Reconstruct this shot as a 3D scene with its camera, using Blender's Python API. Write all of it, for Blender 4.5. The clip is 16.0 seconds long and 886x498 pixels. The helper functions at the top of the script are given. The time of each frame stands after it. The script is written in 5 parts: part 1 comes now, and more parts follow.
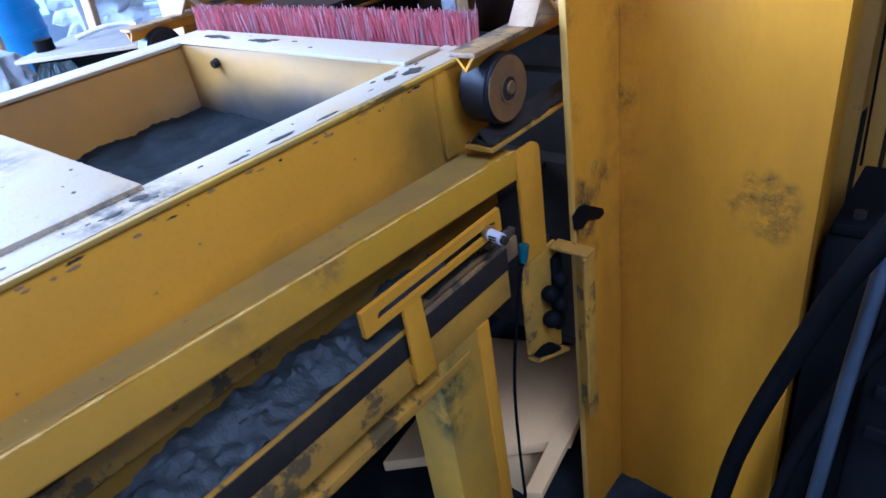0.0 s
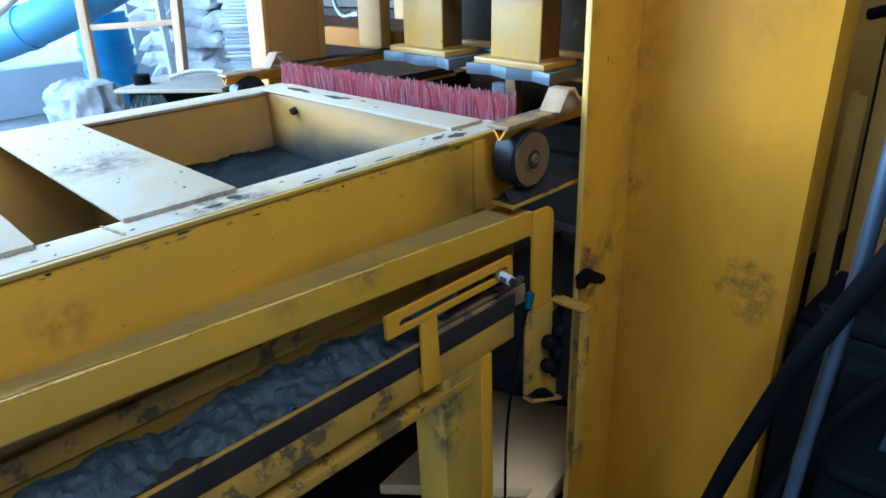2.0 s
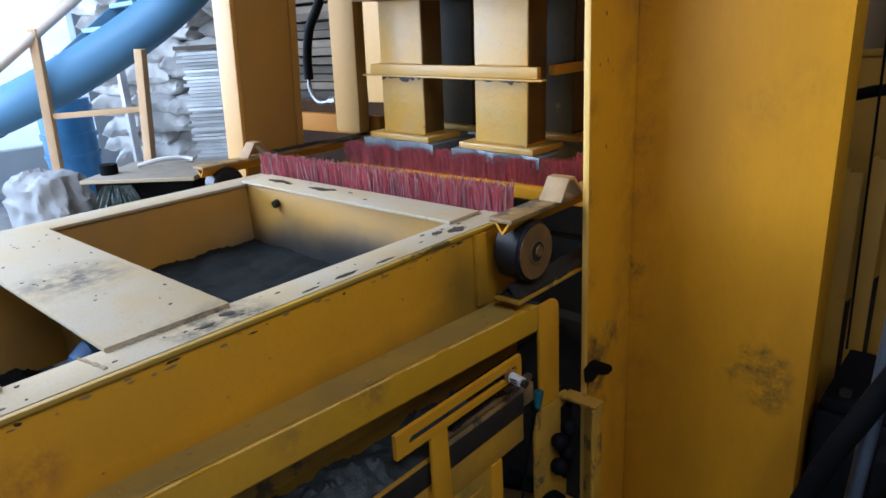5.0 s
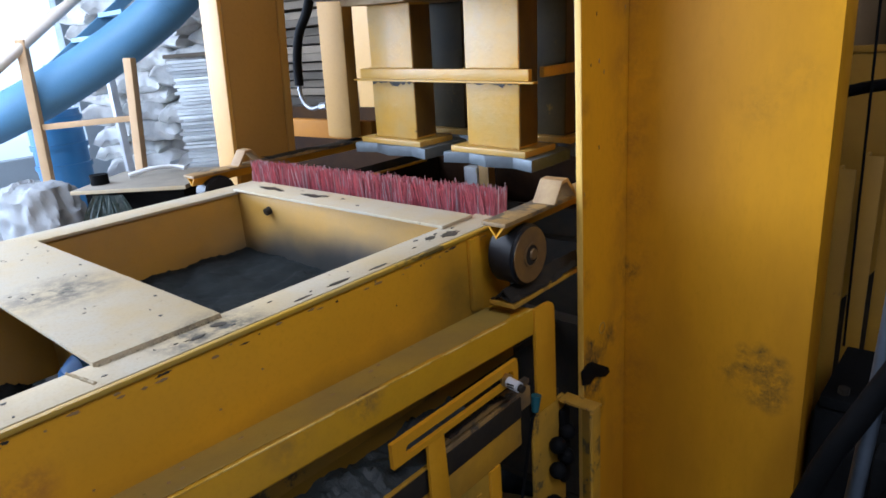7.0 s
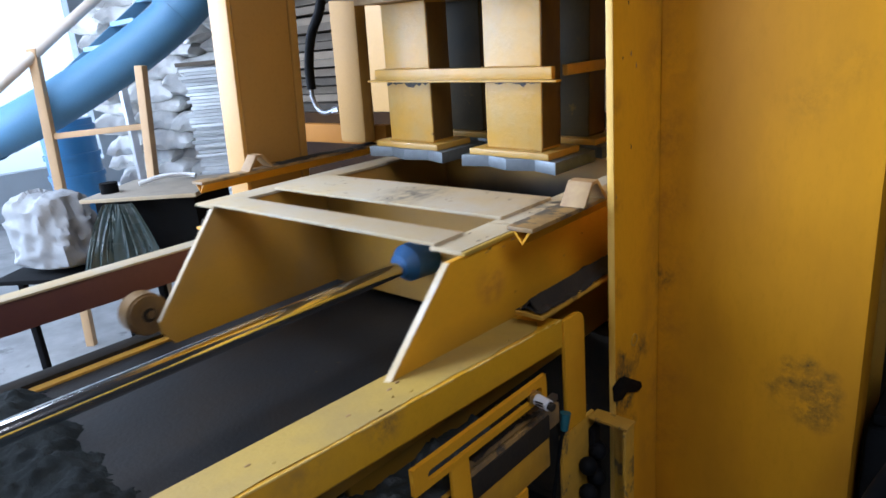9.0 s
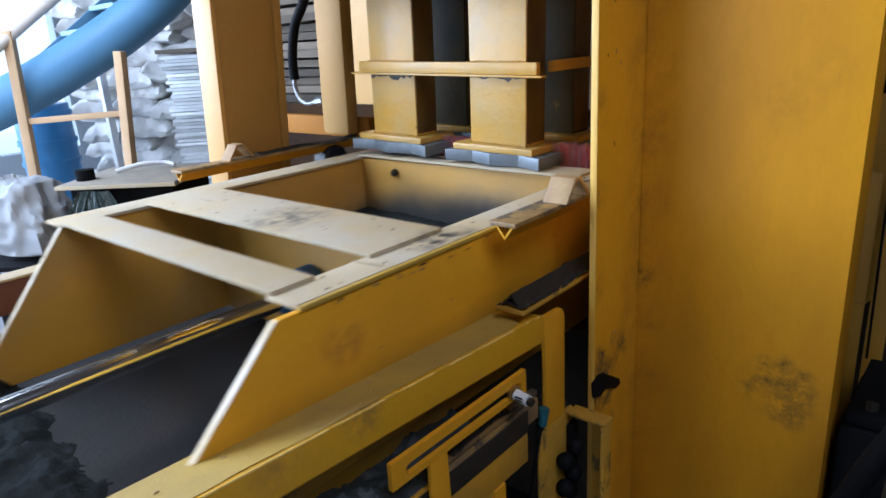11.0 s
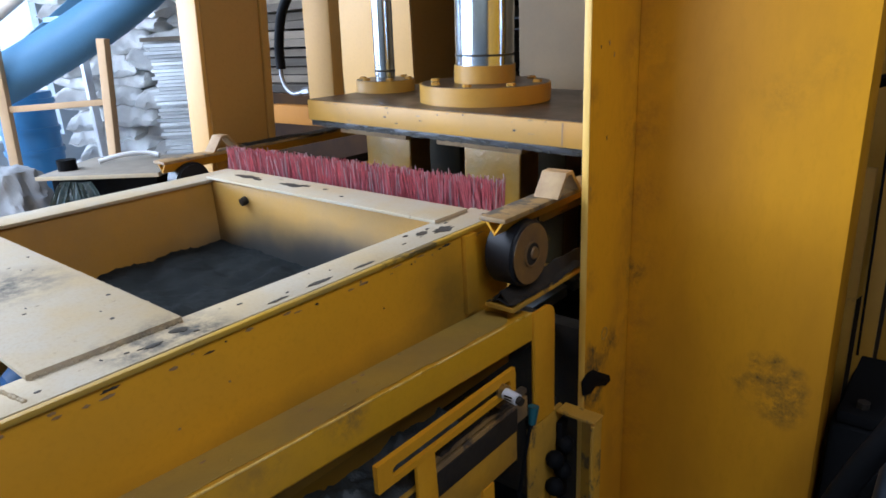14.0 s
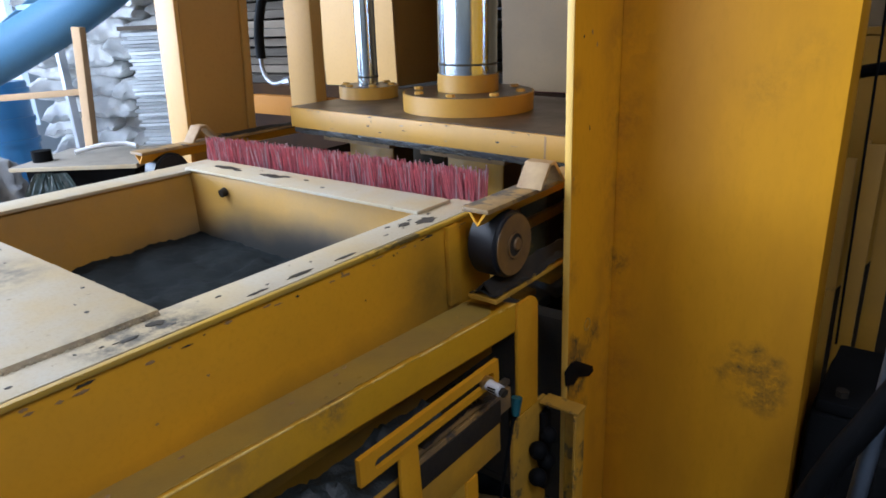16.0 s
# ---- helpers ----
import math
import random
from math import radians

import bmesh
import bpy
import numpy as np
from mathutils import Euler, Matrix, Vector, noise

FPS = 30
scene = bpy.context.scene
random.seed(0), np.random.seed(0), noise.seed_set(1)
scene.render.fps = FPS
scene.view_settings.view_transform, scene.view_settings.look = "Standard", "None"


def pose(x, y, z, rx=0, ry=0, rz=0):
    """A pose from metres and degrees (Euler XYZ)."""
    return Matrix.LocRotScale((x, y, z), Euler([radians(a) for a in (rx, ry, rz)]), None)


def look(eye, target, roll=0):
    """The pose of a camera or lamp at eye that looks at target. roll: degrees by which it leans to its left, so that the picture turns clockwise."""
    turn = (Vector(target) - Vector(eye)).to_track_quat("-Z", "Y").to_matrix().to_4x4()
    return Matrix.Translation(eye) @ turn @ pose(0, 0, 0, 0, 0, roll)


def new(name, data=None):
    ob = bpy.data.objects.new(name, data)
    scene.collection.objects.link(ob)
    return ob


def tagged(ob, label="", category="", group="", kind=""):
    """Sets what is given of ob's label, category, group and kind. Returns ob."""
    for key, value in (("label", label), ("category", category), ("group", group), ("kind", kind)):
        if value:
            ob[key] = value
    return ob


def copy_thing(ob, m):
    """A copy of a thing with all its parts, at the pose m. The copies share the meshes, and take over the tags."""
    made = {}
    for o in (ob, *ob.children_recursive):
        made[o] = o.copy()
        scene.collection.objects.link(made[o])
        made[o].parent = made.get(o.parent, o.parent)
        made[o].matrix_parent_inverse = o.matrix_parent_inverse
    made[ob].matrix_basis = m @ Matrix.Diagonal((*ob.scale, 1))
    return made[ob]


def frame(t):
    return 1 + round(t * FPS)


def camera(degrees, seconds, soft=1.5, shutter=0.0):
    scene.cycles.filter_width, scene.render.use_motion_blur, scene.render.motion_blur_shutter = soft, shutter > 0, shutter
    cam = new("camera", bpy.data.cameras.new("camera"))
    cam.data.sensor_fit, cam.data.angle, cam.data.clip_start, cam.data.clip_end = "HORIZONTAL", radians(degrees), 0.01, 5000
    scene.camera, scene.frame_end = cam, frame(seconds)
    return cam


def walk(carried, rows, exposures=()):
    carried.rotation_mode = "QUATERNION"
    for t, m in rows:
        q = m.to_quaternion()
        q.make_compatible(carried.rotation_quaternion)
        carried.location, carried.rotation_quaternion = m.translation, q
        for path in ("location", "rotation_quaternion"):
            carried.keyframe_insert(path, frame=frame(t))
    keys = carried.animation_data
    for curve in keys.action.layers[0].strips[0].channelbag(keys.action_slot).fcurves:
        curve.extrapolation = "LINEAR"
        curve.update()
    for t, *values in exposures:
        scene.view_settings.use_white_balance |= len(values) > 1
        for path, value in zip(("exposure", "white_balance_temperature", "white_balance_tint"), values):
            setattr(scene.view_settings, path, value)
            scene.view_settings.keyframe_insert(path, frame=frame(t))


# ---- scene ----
cam = camera(68.2, 16.0, 1.6, 0.5)
PATH = [
    (0, (-0.002, 0.06, 1.531), (-1.198, 1.289, 0.502), -9.7),
    (0.5, (0.08, 0.091, 1.51), (-1.195, 1.306, 0.563), -9.4),
    (1, (0.136, 0.021, 1.543), (-1.118, 1.356, 0.741), -5.8),
    (1.5, (0.194, -0.082, 1.565), (-1.142, 1.171, 0.761), -2.7),
    (2, (0.15, -0.09, 1.559), (-1.166, 1.178, 0.745), -2.4),
    (2.5, (0.098, -0.067, 1.581), (-1.139, 1.325, 0.851), -2.9),
    (3, (0.068, -0.077, 1.593), (-1.243, 1.299, 0.971), -5.1),
    (3.5, (0.071, -0.083, 1.602), (-1.264, 1.286, 1.017), -4.2),
    (4, (0.053, -0.08, 1.591), (-1.252, 1.306, 0.977), -3.4),
    (6.5, (0.04, -0.062, 1.588), (-1.228, 1.354, 0.965), -4.0),
    (7, (0.038, -0.061, 1.588), (-1.238, 1.35, 0.971), -4.4),
    (7.5, (0.013, -0.045, 1.59), (-1.292, 1.356, 1.011), -4.8),
    (8, (-0.018, -0.02, 1.577), (-1.351, 1.349, 0.989), -5.8),
    (10.5, (-0.027, -0.014, 1.56), (-1.285, 1.421, 0.964), -3.6),
    (11, (-0.029, -0.014, 1.56), (-1.291, 1.413, 0.951), -3.5),
    (11.5, (-0.031, -0.007, 1.561), (-1.292, 1.42, 0.952), -3.0),
    (12, (-0.03, -0.003, 1.561), (-1.291, 1.43, 0.961), -3.0),
    (12.5, (-0.03, -0.002, 1.56), (-1.277, 1.444, 0.964), -3.0),
    (13, (-0.032, 0.001, 1.558), (-1.277, 1.446, 0.956), -3.0),
    (13.5, (-0.04, 0.001, 1.558), (-1.298, 1.427, 0.937), -2.8),
    (14, (-0.045, 0.007, 1.559), (-1.277, 1.447, 0.923), -3.0),
    (14.5, (-0.043, 0.007, 1.558), (-1.262, 1.457, 0.917), -2.8),
    (15, (-0.047, 0.007, 1.559), (-1.26, 1.463, 0.92), -2.8),
    (15.5, (-0.048, 0.008, 1.56), (-1.269, 1.455, 0.916), -2.8),
    (16, (-0.049, 0.014, 1.555), (-1.238, 1.479, 0.893), -2.7),
]
EXPOSURES = [(0, 0.80, 4450, 25), (0.5, 0.93, 3980, 30), (1.0, 1.05, 3950, 37), (1.5, 0.72, 4150, 21), (2.2, 0.46, 4700, 4), (3.0, 0.14, 4900, 11), (4.0, -0.16, 5500, 16), (6.3, 0.09, 5800, 18), (8.1, 0.06, 5950, 19), (10.4, 0.08, 5700, 18), (12.0, 0.03, 5750, 18), (16, 0.07, 5850, 18)]
walk(cam, [(t, look(eye, target, roll)) for t, eye, target, roll in PATH], EXPOSURES)

# ---- daylight: open shed, sky through the openings; overhead fills added ----
world = bpy.data.worlds.new("sky")
scene.world = world
world.use_nodes = True
wn, wl = world.node_tree.nodes, world.node_tree.links
sky = wn.new("ShaderNodeTexSky")
sky.sky_type, sky.sun_disc, sky.sun_elevation, sky.sun_rotation = "NISHITA", False, radians(42), radians(-60)
wl.new(sky.outputs[0], wn["Background"].inputs[0])
wn["Background"].inputs[1].default_value = 0.1


def area_light(name, place, target, width, height, watts, colour):
    lamp = bpy.data.lights.new(name, "AREA")
    lamp.shape, lamp.size, lamp.size_y, lamp.energy, lamp.color = "RECTANGLE", width, height, watts, colour
    ob = new(name, lamp)
    ob.matrix_world = look(place, target)
    return ob


area_light("daylight_side_opening", (-8.6, -2.8, 2.3), (-1.0, 0.8, 1.0), 5.6, 2.1, 930, (0.70, 0.86, 1.0))
area_light("daylight_front_opening", (-5.6, -6.5, 2.25), (-2.6, 1.5, 1.0), 5.0, 2.1, 410, (0.78, 0.90, 1.0))
# Unseen fills added under the roof to brighten the near side and the tops.
area_light("daylight_roof_sheet", (1.1, -0.3, 3.36), (1.1, -0.3, 0.0), 1.5, 1.5, 50, (0.95, 0.97, 1.0))
area_light("daylight_roof_sheet", (-3.0, -0.6, 3.36), (-3.0, -0.6, 0.0), 2.4, 2.4, 185, (0.80, 0.91, 1.0))


# ---- materials ----
def material(name, base, rough=0.5, metal=0.0, second=None, scale=8.0, amount=0.5, bump=0.15, fine=120.0, spec=0.5, island=0.0,
             spots=None, spot_scale=14.0, spot_cut=0.62, stretch=(1, 1, 1), coat=0.0):
    """Two noises of different size mix the base with a second colour; spots are worn or greasy patches with hard edges."""
    m = bpy.data.materials.new(name)
    m.use_nodes = True
    n, l = m.node_tree.nodes, m.node_tree.links
    b = n["Principled BSDF"]
    co = n.new("ShaderNodeTexCoord")
    mp = n.new("ShaderNodeMapping")
    mp.inputs["Scale"].default_value = stretch
    l.new(co.outputs["Object"], mp.inputs[0])

    def noise_node(s, detail=5.0, r=0.6):
        t = n.new("ShaderNodeTexNoise")
        t.inputs["Scale"].default_value, t.inputs["Detail"].default_value, t.inputs["Roughness"].default_value = s, detail, r
        l.new(mp.outputs[0], t.inputs["Vector"])
        return t

    def mix(a, c, f):
        x = n.new("ShaderNodeMix")
        x.data_type = "RGBA"
        for sock, v in ((x.inputs[6], a), (x.inputs[7], c)):
            if isinstance(v, tuple):
                sock.default_value = (*v, 1)
            else:
                l.new(v, sock)
        if isinstance(f, float):
            x.inputs[0].default_value = f
        else:
            l.new(f, x.inputs[0])
        return x.outputs[2]

    def ramp(src, lo, hi, top=1.0):
        r = n.new("ShaderNodeMapRange")
        r.inputs["From Min"].default_value, r.inputs["From Max"].default_value, r.inputs["To Max"].default_value = lo, hi, top
        l.new(src, r.inputs["Value"])
        return r.outputs[0]

    big, small = noise_node(scale), noise_node(fine, 3.0)
    second = second or tuple(c * 0.7 for c in base)
    col = mix(base, second, ramp(big.outputs[0], 0.35, 0.68, amount))
    col = mix(col, tuple(c * 0.75 for c in base), ramp(small.outputs[0], 0.5, 0.75, 0.35))
    if spots:
        patch = noise_node(spot_scale, 6.0, 0.7)
        col = mix(col, spots, ramp(patch.outputs[0], spot_cut, spot_cut + 0.05, 0.85))
    if island:
        geo = n.new("ShaderNodeNewGeometry")
        obj = n.new("ShaderNodeObjectInfo")
        add = n.new("ShaderNodeMath")
        l.new(geo.outputs["Random Per Island"], add.inputs[0])
        l.new(obj.outputs["Random"], add.inputs[1])
        fr = n.new("ShaderNodeMath")
        fr.operation = "FRACT"
        l.new(add.outputs[0], fr.inputs[0])
        hsv = n.new("ShaderNodeHueSaturation")
        l.new(ramp(fr.outputs[0], 0.0, 1.0, 1.0), hsv.inputs["Fac"])
        val = n.new("ShaderNodeMapRange")
        val.inputs["To Min"].default_value, val.inputs["To Max"].default_value = 1 - island, 1 + island
        l.new(fr.outputs[0], val.inputs["Value"])
        l.new(val.outputs[0], hsv.inputs["Value"])
        hsv.inputs["Fac"].default_value = 1.0
        for k in list(hsv.inputs["Fac"].links):
            l.remove(k)
        l.new(col, hsv.inputs["Color"])
        col = hsv.outputs[0]
    l.new(col, b.inputs["Base Color"])
    rr = n.new("ShaderNodeMapRange")
    rr.inputs["To Min"].default_value, rr.inputs["To Max"].default_value = max(rough - 0.12, 0.02), min(rough + 0.15, 1)
    l.new(big.outputs[0], rr.inputs["Value"])
    l.new(rr.outputs[0], b.inputs["Roughness"])
    b.inputs["Metallic"].default_value = metal
    b.inputs["Specular IOR Level"].default_value = spec
    b.inputs["Coat Weight"].default_value = coat
    if bump:
        bp = n.new("ShaderNodeBump")
        bp.inputs["Strength"].default_value, bp.inputs["Distance"].default_value = bump, 0.004
        l.new(mix(big.outputs[0], small.outputs[0], 0.5), bp.inputs["Height"])
        l.new(bp.outputs[0], b.inputs["Normal"])
    return m


def smudged(m, marks, colour=(0.05, 0.045, 0.03), grain=28, lo=0.4, hi=0.62):
    """Greasy smudges at given places of the thing: (x, y, z, radius, strength)."""
    n, l = m.node_tree.nodes, m.node_tree.links
    b = n["Principled BSDF"]
    co = n.new("ShaderNodeTexCoord")
    for x, y, z, r, k in marks:
        d = n.new("ShaderNodeVectorMath")
        d.operation = "DISTANCE"
        wob = n.new("ShaderNodeTexNoise")
        wob.inputs["Scale"].default_value, wob.inputs["Detail"].default_value, wob.inputs["Roughness"].default_value = grain, 6, 0.75
        l.new(co.outputs["Object"], wob.inputs["Vector"])
        l.new(co.outputs["Object"], d.inputs[0])
        d.inputs[1].default_value = (x, y, z)
        f = n.new("ShaderNodeMapRange")
        f.inputs["From Min"].default_value, f.inputs["From Max"].default_value = r, 0.0
        l.new(d.outputs["Value"], f.inputs["Value"])
        w = n.new("ShaderNodeMapRange")
        w.inputs["From Min"].default_value, w.inputs["From Max"].default_value = lo, hi
        l.new(wob.outputs[0], w.inputs["Value"])
        mul = n.new("ShaderNodeMath")
        mul.operation = "MULTIPLY"
        l.new(f.outputs[0], mul.inputs[0])
        l.new(w.outputs[0], mul.inputs[1])
        lim = n.new("ShaderNodeMath")
        lim.operation, lim.use_clamp = "MULTIPLY", True
        l.new(mul.outputs[0], lim.inputs[0])
        lim.inputs[1].default_value = k
        x2 = n.new("ShaderNodeMix")
        x2.data_type = "RGBA"
        l.new(lim.outputs[0], x2.inputs[0])
        l.new(b.inputs["Base Color"].links[0].from_socket, x2.inputs[6])
        x2.inputs[7].default_value = (*colour, 1)
        l.new(x2.outputs[2], b.inputs["Base Color"])
    return m


YEL, YEL2 = (0.62, 0.292, 0.009), (0.47, 0.205, 0.008)
paint = material("yellow_paint", YEL, 0.42, spec=0.3, second=YEL2, scale=5, fine=160, bump=0.08, spots=(0.20, 0.12, 0.04), spot_scale=22, spot_cut=0.70)
paint_feeder = smudged(material("yellow_paint_feeder", (0.645, 0.306, 0.009), 0.36, spec=0.5, second=(0.47, 0.24, 0.009), scale=4, fine=140, bump=0.08, spots=(0.16, 0.10, 0.04), spot_scale=17, spot_cut=0.71),
                       [(-0.70, 0.06, 1.17, 0.05, 1.2)], (0.25, 0.09, 0.03))
smudged(paint_feeder, [(-0.684, 0.75, 1.16, 0.11, 0.75), (-0.684, 0.80, 1.12, 0.09, 0.8)], (0.09, 0.07, 0.02), 5, 0.1, 0.7)
def wall_stain_shade(m, z_low, z_high, y_low, y_high, colour, top):
    """A band below a wavering height: damp sand's tide mark towards the front wall, and shade painted on the feeder's
    outside.
    """
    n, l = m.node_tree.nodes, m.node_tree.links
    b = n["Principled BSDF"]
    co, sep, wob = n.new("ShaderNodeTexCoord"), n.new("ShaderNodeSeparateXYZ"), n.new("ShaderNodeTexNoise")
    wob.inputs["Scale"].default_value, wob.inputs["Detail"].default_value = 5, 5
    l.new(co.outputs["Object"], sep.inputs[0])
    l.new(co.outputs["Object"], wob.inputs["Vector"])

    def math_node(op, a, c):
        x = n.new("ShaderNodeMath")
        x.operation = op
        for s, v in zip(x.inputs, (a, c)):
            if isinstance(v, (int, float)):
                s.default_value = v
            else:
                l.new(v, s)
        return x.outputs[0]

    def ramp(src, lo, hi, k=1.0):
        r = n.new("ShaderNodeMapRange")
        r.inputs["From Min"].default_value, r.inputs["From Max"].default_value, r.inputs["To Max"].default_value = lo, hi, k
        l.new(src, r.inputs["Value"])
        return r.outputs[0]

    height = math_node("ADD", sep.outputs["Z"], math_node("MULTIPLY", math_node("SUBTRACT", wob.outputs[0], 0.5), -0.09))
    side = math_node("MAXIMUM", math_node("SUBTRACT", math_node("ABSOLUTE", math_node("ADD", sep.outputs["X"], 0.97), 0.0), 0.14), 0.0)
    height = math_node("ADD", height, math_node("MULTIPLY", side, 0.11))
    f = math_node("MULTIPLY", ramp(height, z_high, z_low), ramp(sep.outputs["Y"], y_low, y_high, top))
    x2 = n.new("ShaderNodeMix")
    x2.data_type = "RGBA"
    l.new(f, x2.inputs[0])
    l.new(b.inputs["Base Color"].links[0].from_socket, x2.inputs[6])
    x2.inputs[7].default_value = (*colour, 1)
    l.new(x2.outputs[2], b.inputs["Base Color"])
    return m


# Shade along the foot of the outer feeder wall, put into its paint.
wall_stain_shade(paint_feeder, 1.095, 1.155, -6.0, -5.0, (0.13, 0.085, 0.015), 0.62)
feeder_inside = material("dusty_inner_paint", (0.50, 0.255, 0.016), 0.6, second=(0.31, 0.19, 0.06), scale=3, amount=0.9, fine=150, bump=0.1, spots=(0.12, 0.09, 0.05), spot_scale=13, spot_cut=0.73)
wall_stain_shade(feeder_inside, 1.15, 1.235, 0.70, 0.80, (0.46, 0.37, 0.22), 0.32)
wall_stain_shade(feeder_inside, 1.120, 1.200, 0.74, 0.825, (0.05, 0.052, 0.05), 0.92)
wall_stain_shade(feeder_inside, 1.105, 1.175, 0.56, 0.79, (0.045, 0.048, 0.046), 0.97)
# Shaded copy of the yellow paint, for plates turned away from the daylight.
column_shaded = material("shaded_yellow_paint", (0.36, 0.192, 0.040), 0.55, spec=0.3, second=(0.29, 0.165, 0.045), scale=3, fine=100, bump=0.06, spots=(0.2, 0.12, 0.05), spot_scale=12, spot_cut=0.74)
worn_paint = material("worn_yellow_paint", (0.50, 0.26, 0.018), 0.5, second=(0.28, 0.16, 0.025), scale=10, amount=0.8, bump=0.15, spots=(0.06, 0.05, 0.025), spot_scale=11, spot_cut=0.56)
head_paint = material("ram_yellow_paint", (0.48, 0.245, 0.024), 0.45, second=(0.36, 0.20, 0.04), scale=5, amount=0.8, bump=0.12, spots=(0.13, 0.085, 0.035), spot_scale=15, spot_cut=0.66)
rail_grime = material("grimy_yellow_rail", (0.34, 0.20, 0.06), 0.5, second=(0.10, 0.07, 0.04), scale=11, amount=0.95, bump=0.2, spots=(0.03, 0.03, 0.03), spot_scale=9, spot_cut=0.50)
chipped_edge = material("chipped_pale_edge", (0.58, 0.50, 0.38), 0.7, second=(0.42, 0.30, 0.12), scale=20, amount=0.7, bump=0.3)
dusty = smudged(material("dusty_yellow_paint", (0.43, 0.335, 0.185), 0.75, second=(0.41, 0.38, 0.31), scale=7, amount=0.8, fine=190, bump=0.2,
                         spots=(0.10, 0.085, 0.05), spot_scale=24, spot_cut=0.655),
                [(-1.05, 0.25, 1.2535, 0.11, 1.1), (-0.71, 0.33, 1.247, 0.07, 1.6), (-0.72, 0.27, 1.247, 0.05, 1.3)], (0.07, 0.065, 0.05))
paint_column = smudged(material("yellow_paint_column", (0.64, 0.285, 0.005), 0.5, spec=0.2, second=(0.42, 0.18, 0.008), scale=3.5, amount=0.9, fine=130, bump=0.09, spots=(0.22, 0.11, 0.03), spot_scale=16, spot_cut=0.72, stretch=(1, 1, 0.35)),
                       [(-0.258, 1.18, 0.872, 0.048, 1.2), (-0.238, 1.18, 0.912, 0.030, 1.1), (-0.243, 1.18, 0.945, 0.024, 0.8), (-0.270, 1.18, 0.925, 0.028, 1.1), (-0.276, 1.18, 0.962, 0.024, 1.0), (-0.303, 1.18, 0.922, 0.026, 0.9), (-0.310, 1.18, 0.955, 0.022, 0.7), (-0.333, 1.18, 0.905, 0.026, 0.6), (-0.285, 1.18, 0.90, 0.085, 0.4), (-0.31, 1.18, 1.43, 0.06, 0.25), (-0.25, 1.18, 1.48, 0.05, 0.25), (-0.56, 1.02, 0.90, 0.07, 2.4), (-0.56, 1.10, 0.95, 0.05, 1.2), (-0.555, 1.18, 1.08, 0.035, 1.3), (-0.56, 1.05, 0.86, 0.035, 1.6), (-0.56, 1.06, 0.80, 0.035, 1.6), (-0.56, 1.03, 0.97, 0.03, 1.4)], (0.07, 0.05, 0.02))
# Lit copy of the yellow paint, daylight put into the rear plate's colour.
cream = material("lit_yellow_paint", (0.47, 0.26, 0.062), 0.5, second=(0.40, 0.225, 0.06), scale=3, fine=90, bump=0.06)
stamp_paint = material("greasy_yellow_paint", (0.50, 0.265, 0.020), 0.40, second=(0.40, 0.27, 0.085), scale=9, amount=0.8, fine=45, bump=0.8, spots=(0.14, 0.09, 0.03), spot_scale=16, spot_cut=0.66, coat=0.05)
head_top = material("oily_brown_plate", (0.065, 0.040, 0.020), 0.36, spec=0.35, second=(0.032, 0.022, 0.013), scale=9, amount=0.9, bump=0.2)
grimy = material("grimy_dark_steel", (0.02, 0.018, 0.016), 0.75, spec=0.12, second=(0.05, 0.038, 0.022), scale=18, bump=0.3)
bed_steel = material("worn_bed_steel", (0.010, 0.011, 0.012), 0.55, spec=0.14, second=(0.022, 0.015, 0.008), scale=5, bump=0.3, spots=(0.10, 0.062, 0.018), spot_scale=7, spot_cut=0.66)
sole_steel = material("worn_steel_sole", (0.15, 0.175, 0.19), 0.45, metal=0.35, second=(0.07, 0.078, 0.085), scale=20, bump=0.2)
chrome = material("polished_chrome", (0.60, 0.65, 0.70), 0.16, metal=1.0, second=(0.36, 0.42, 0.47), scale=24, amount=0.9, fine=90, bump=0.0, spots=None, stretch=(1, 1, 0.02))
chrome_level = material("polished_chrome_rod", (0.80, 0.81, 0.82), 0.15, metal=1.0, second=(0.66, 0.67, 0.68), scale=24, amount=0.9, fine=90, bump=0.0, stretch=(1, 0.02, 1))
rubber = material("black_roller", (0.008, 0.009, 0.011), 0.42, spec=0.3, second=(0.014, 0.014, 0.016), scale=15, bump=0.1)
hub_mat = material("worn_wheel_hub", (0.20, 0.115, 0.035), 0.5, metal=0.3, second=(0.13, 0.08, 0.04), scale=22, amount=0.9, bump=0.25)
sand = material("damp_grey_sand", (0.013, 0.016, 0.017), 0.95, spec=0.08, second=(0.026, 0.030, 0.030), scale=16, amount=0.8, fine=300, bump=0.9)
bristle_mat = material("pink_bristles", (0.52, 0.14, 0.16), 0.65, second=(0.36, 0.17, 0.21), scale=30, bump=0.0, island=0.45)
maroon = material("maroon_primer", (0.10, 0.035, 0.035), 0.6, second=(0.15, 0.06, 0.04), scale=6, bump=0.1, spots=(0.45, 0.30, 0.14), spot_scale=9, spot_cut=0.72)
blue_fit = material("blue_coupling", (0.02, 0.11, 0.28), 0.5, second=(0.02, 0.06, 0.15), scale=20)
black_rubber = material("black_hose_rubber", (0.004, 0.0045, 0.005), 0.6, spec=0.06, second=(0.009, 0.009, 0.010), scale=18)
blue_pipe_mat = material("navy_painted_pipe", (0.09, 0.24, 0.41), 0.5, second=(0.11, 0.28, 0.45), scale=3, bump=0.1)
drum_mat = material("blue_plastic_drum", (0.035, 0.18, 0.38), 0.4, second=(0.025, 0.13, 0.30), scale=4)
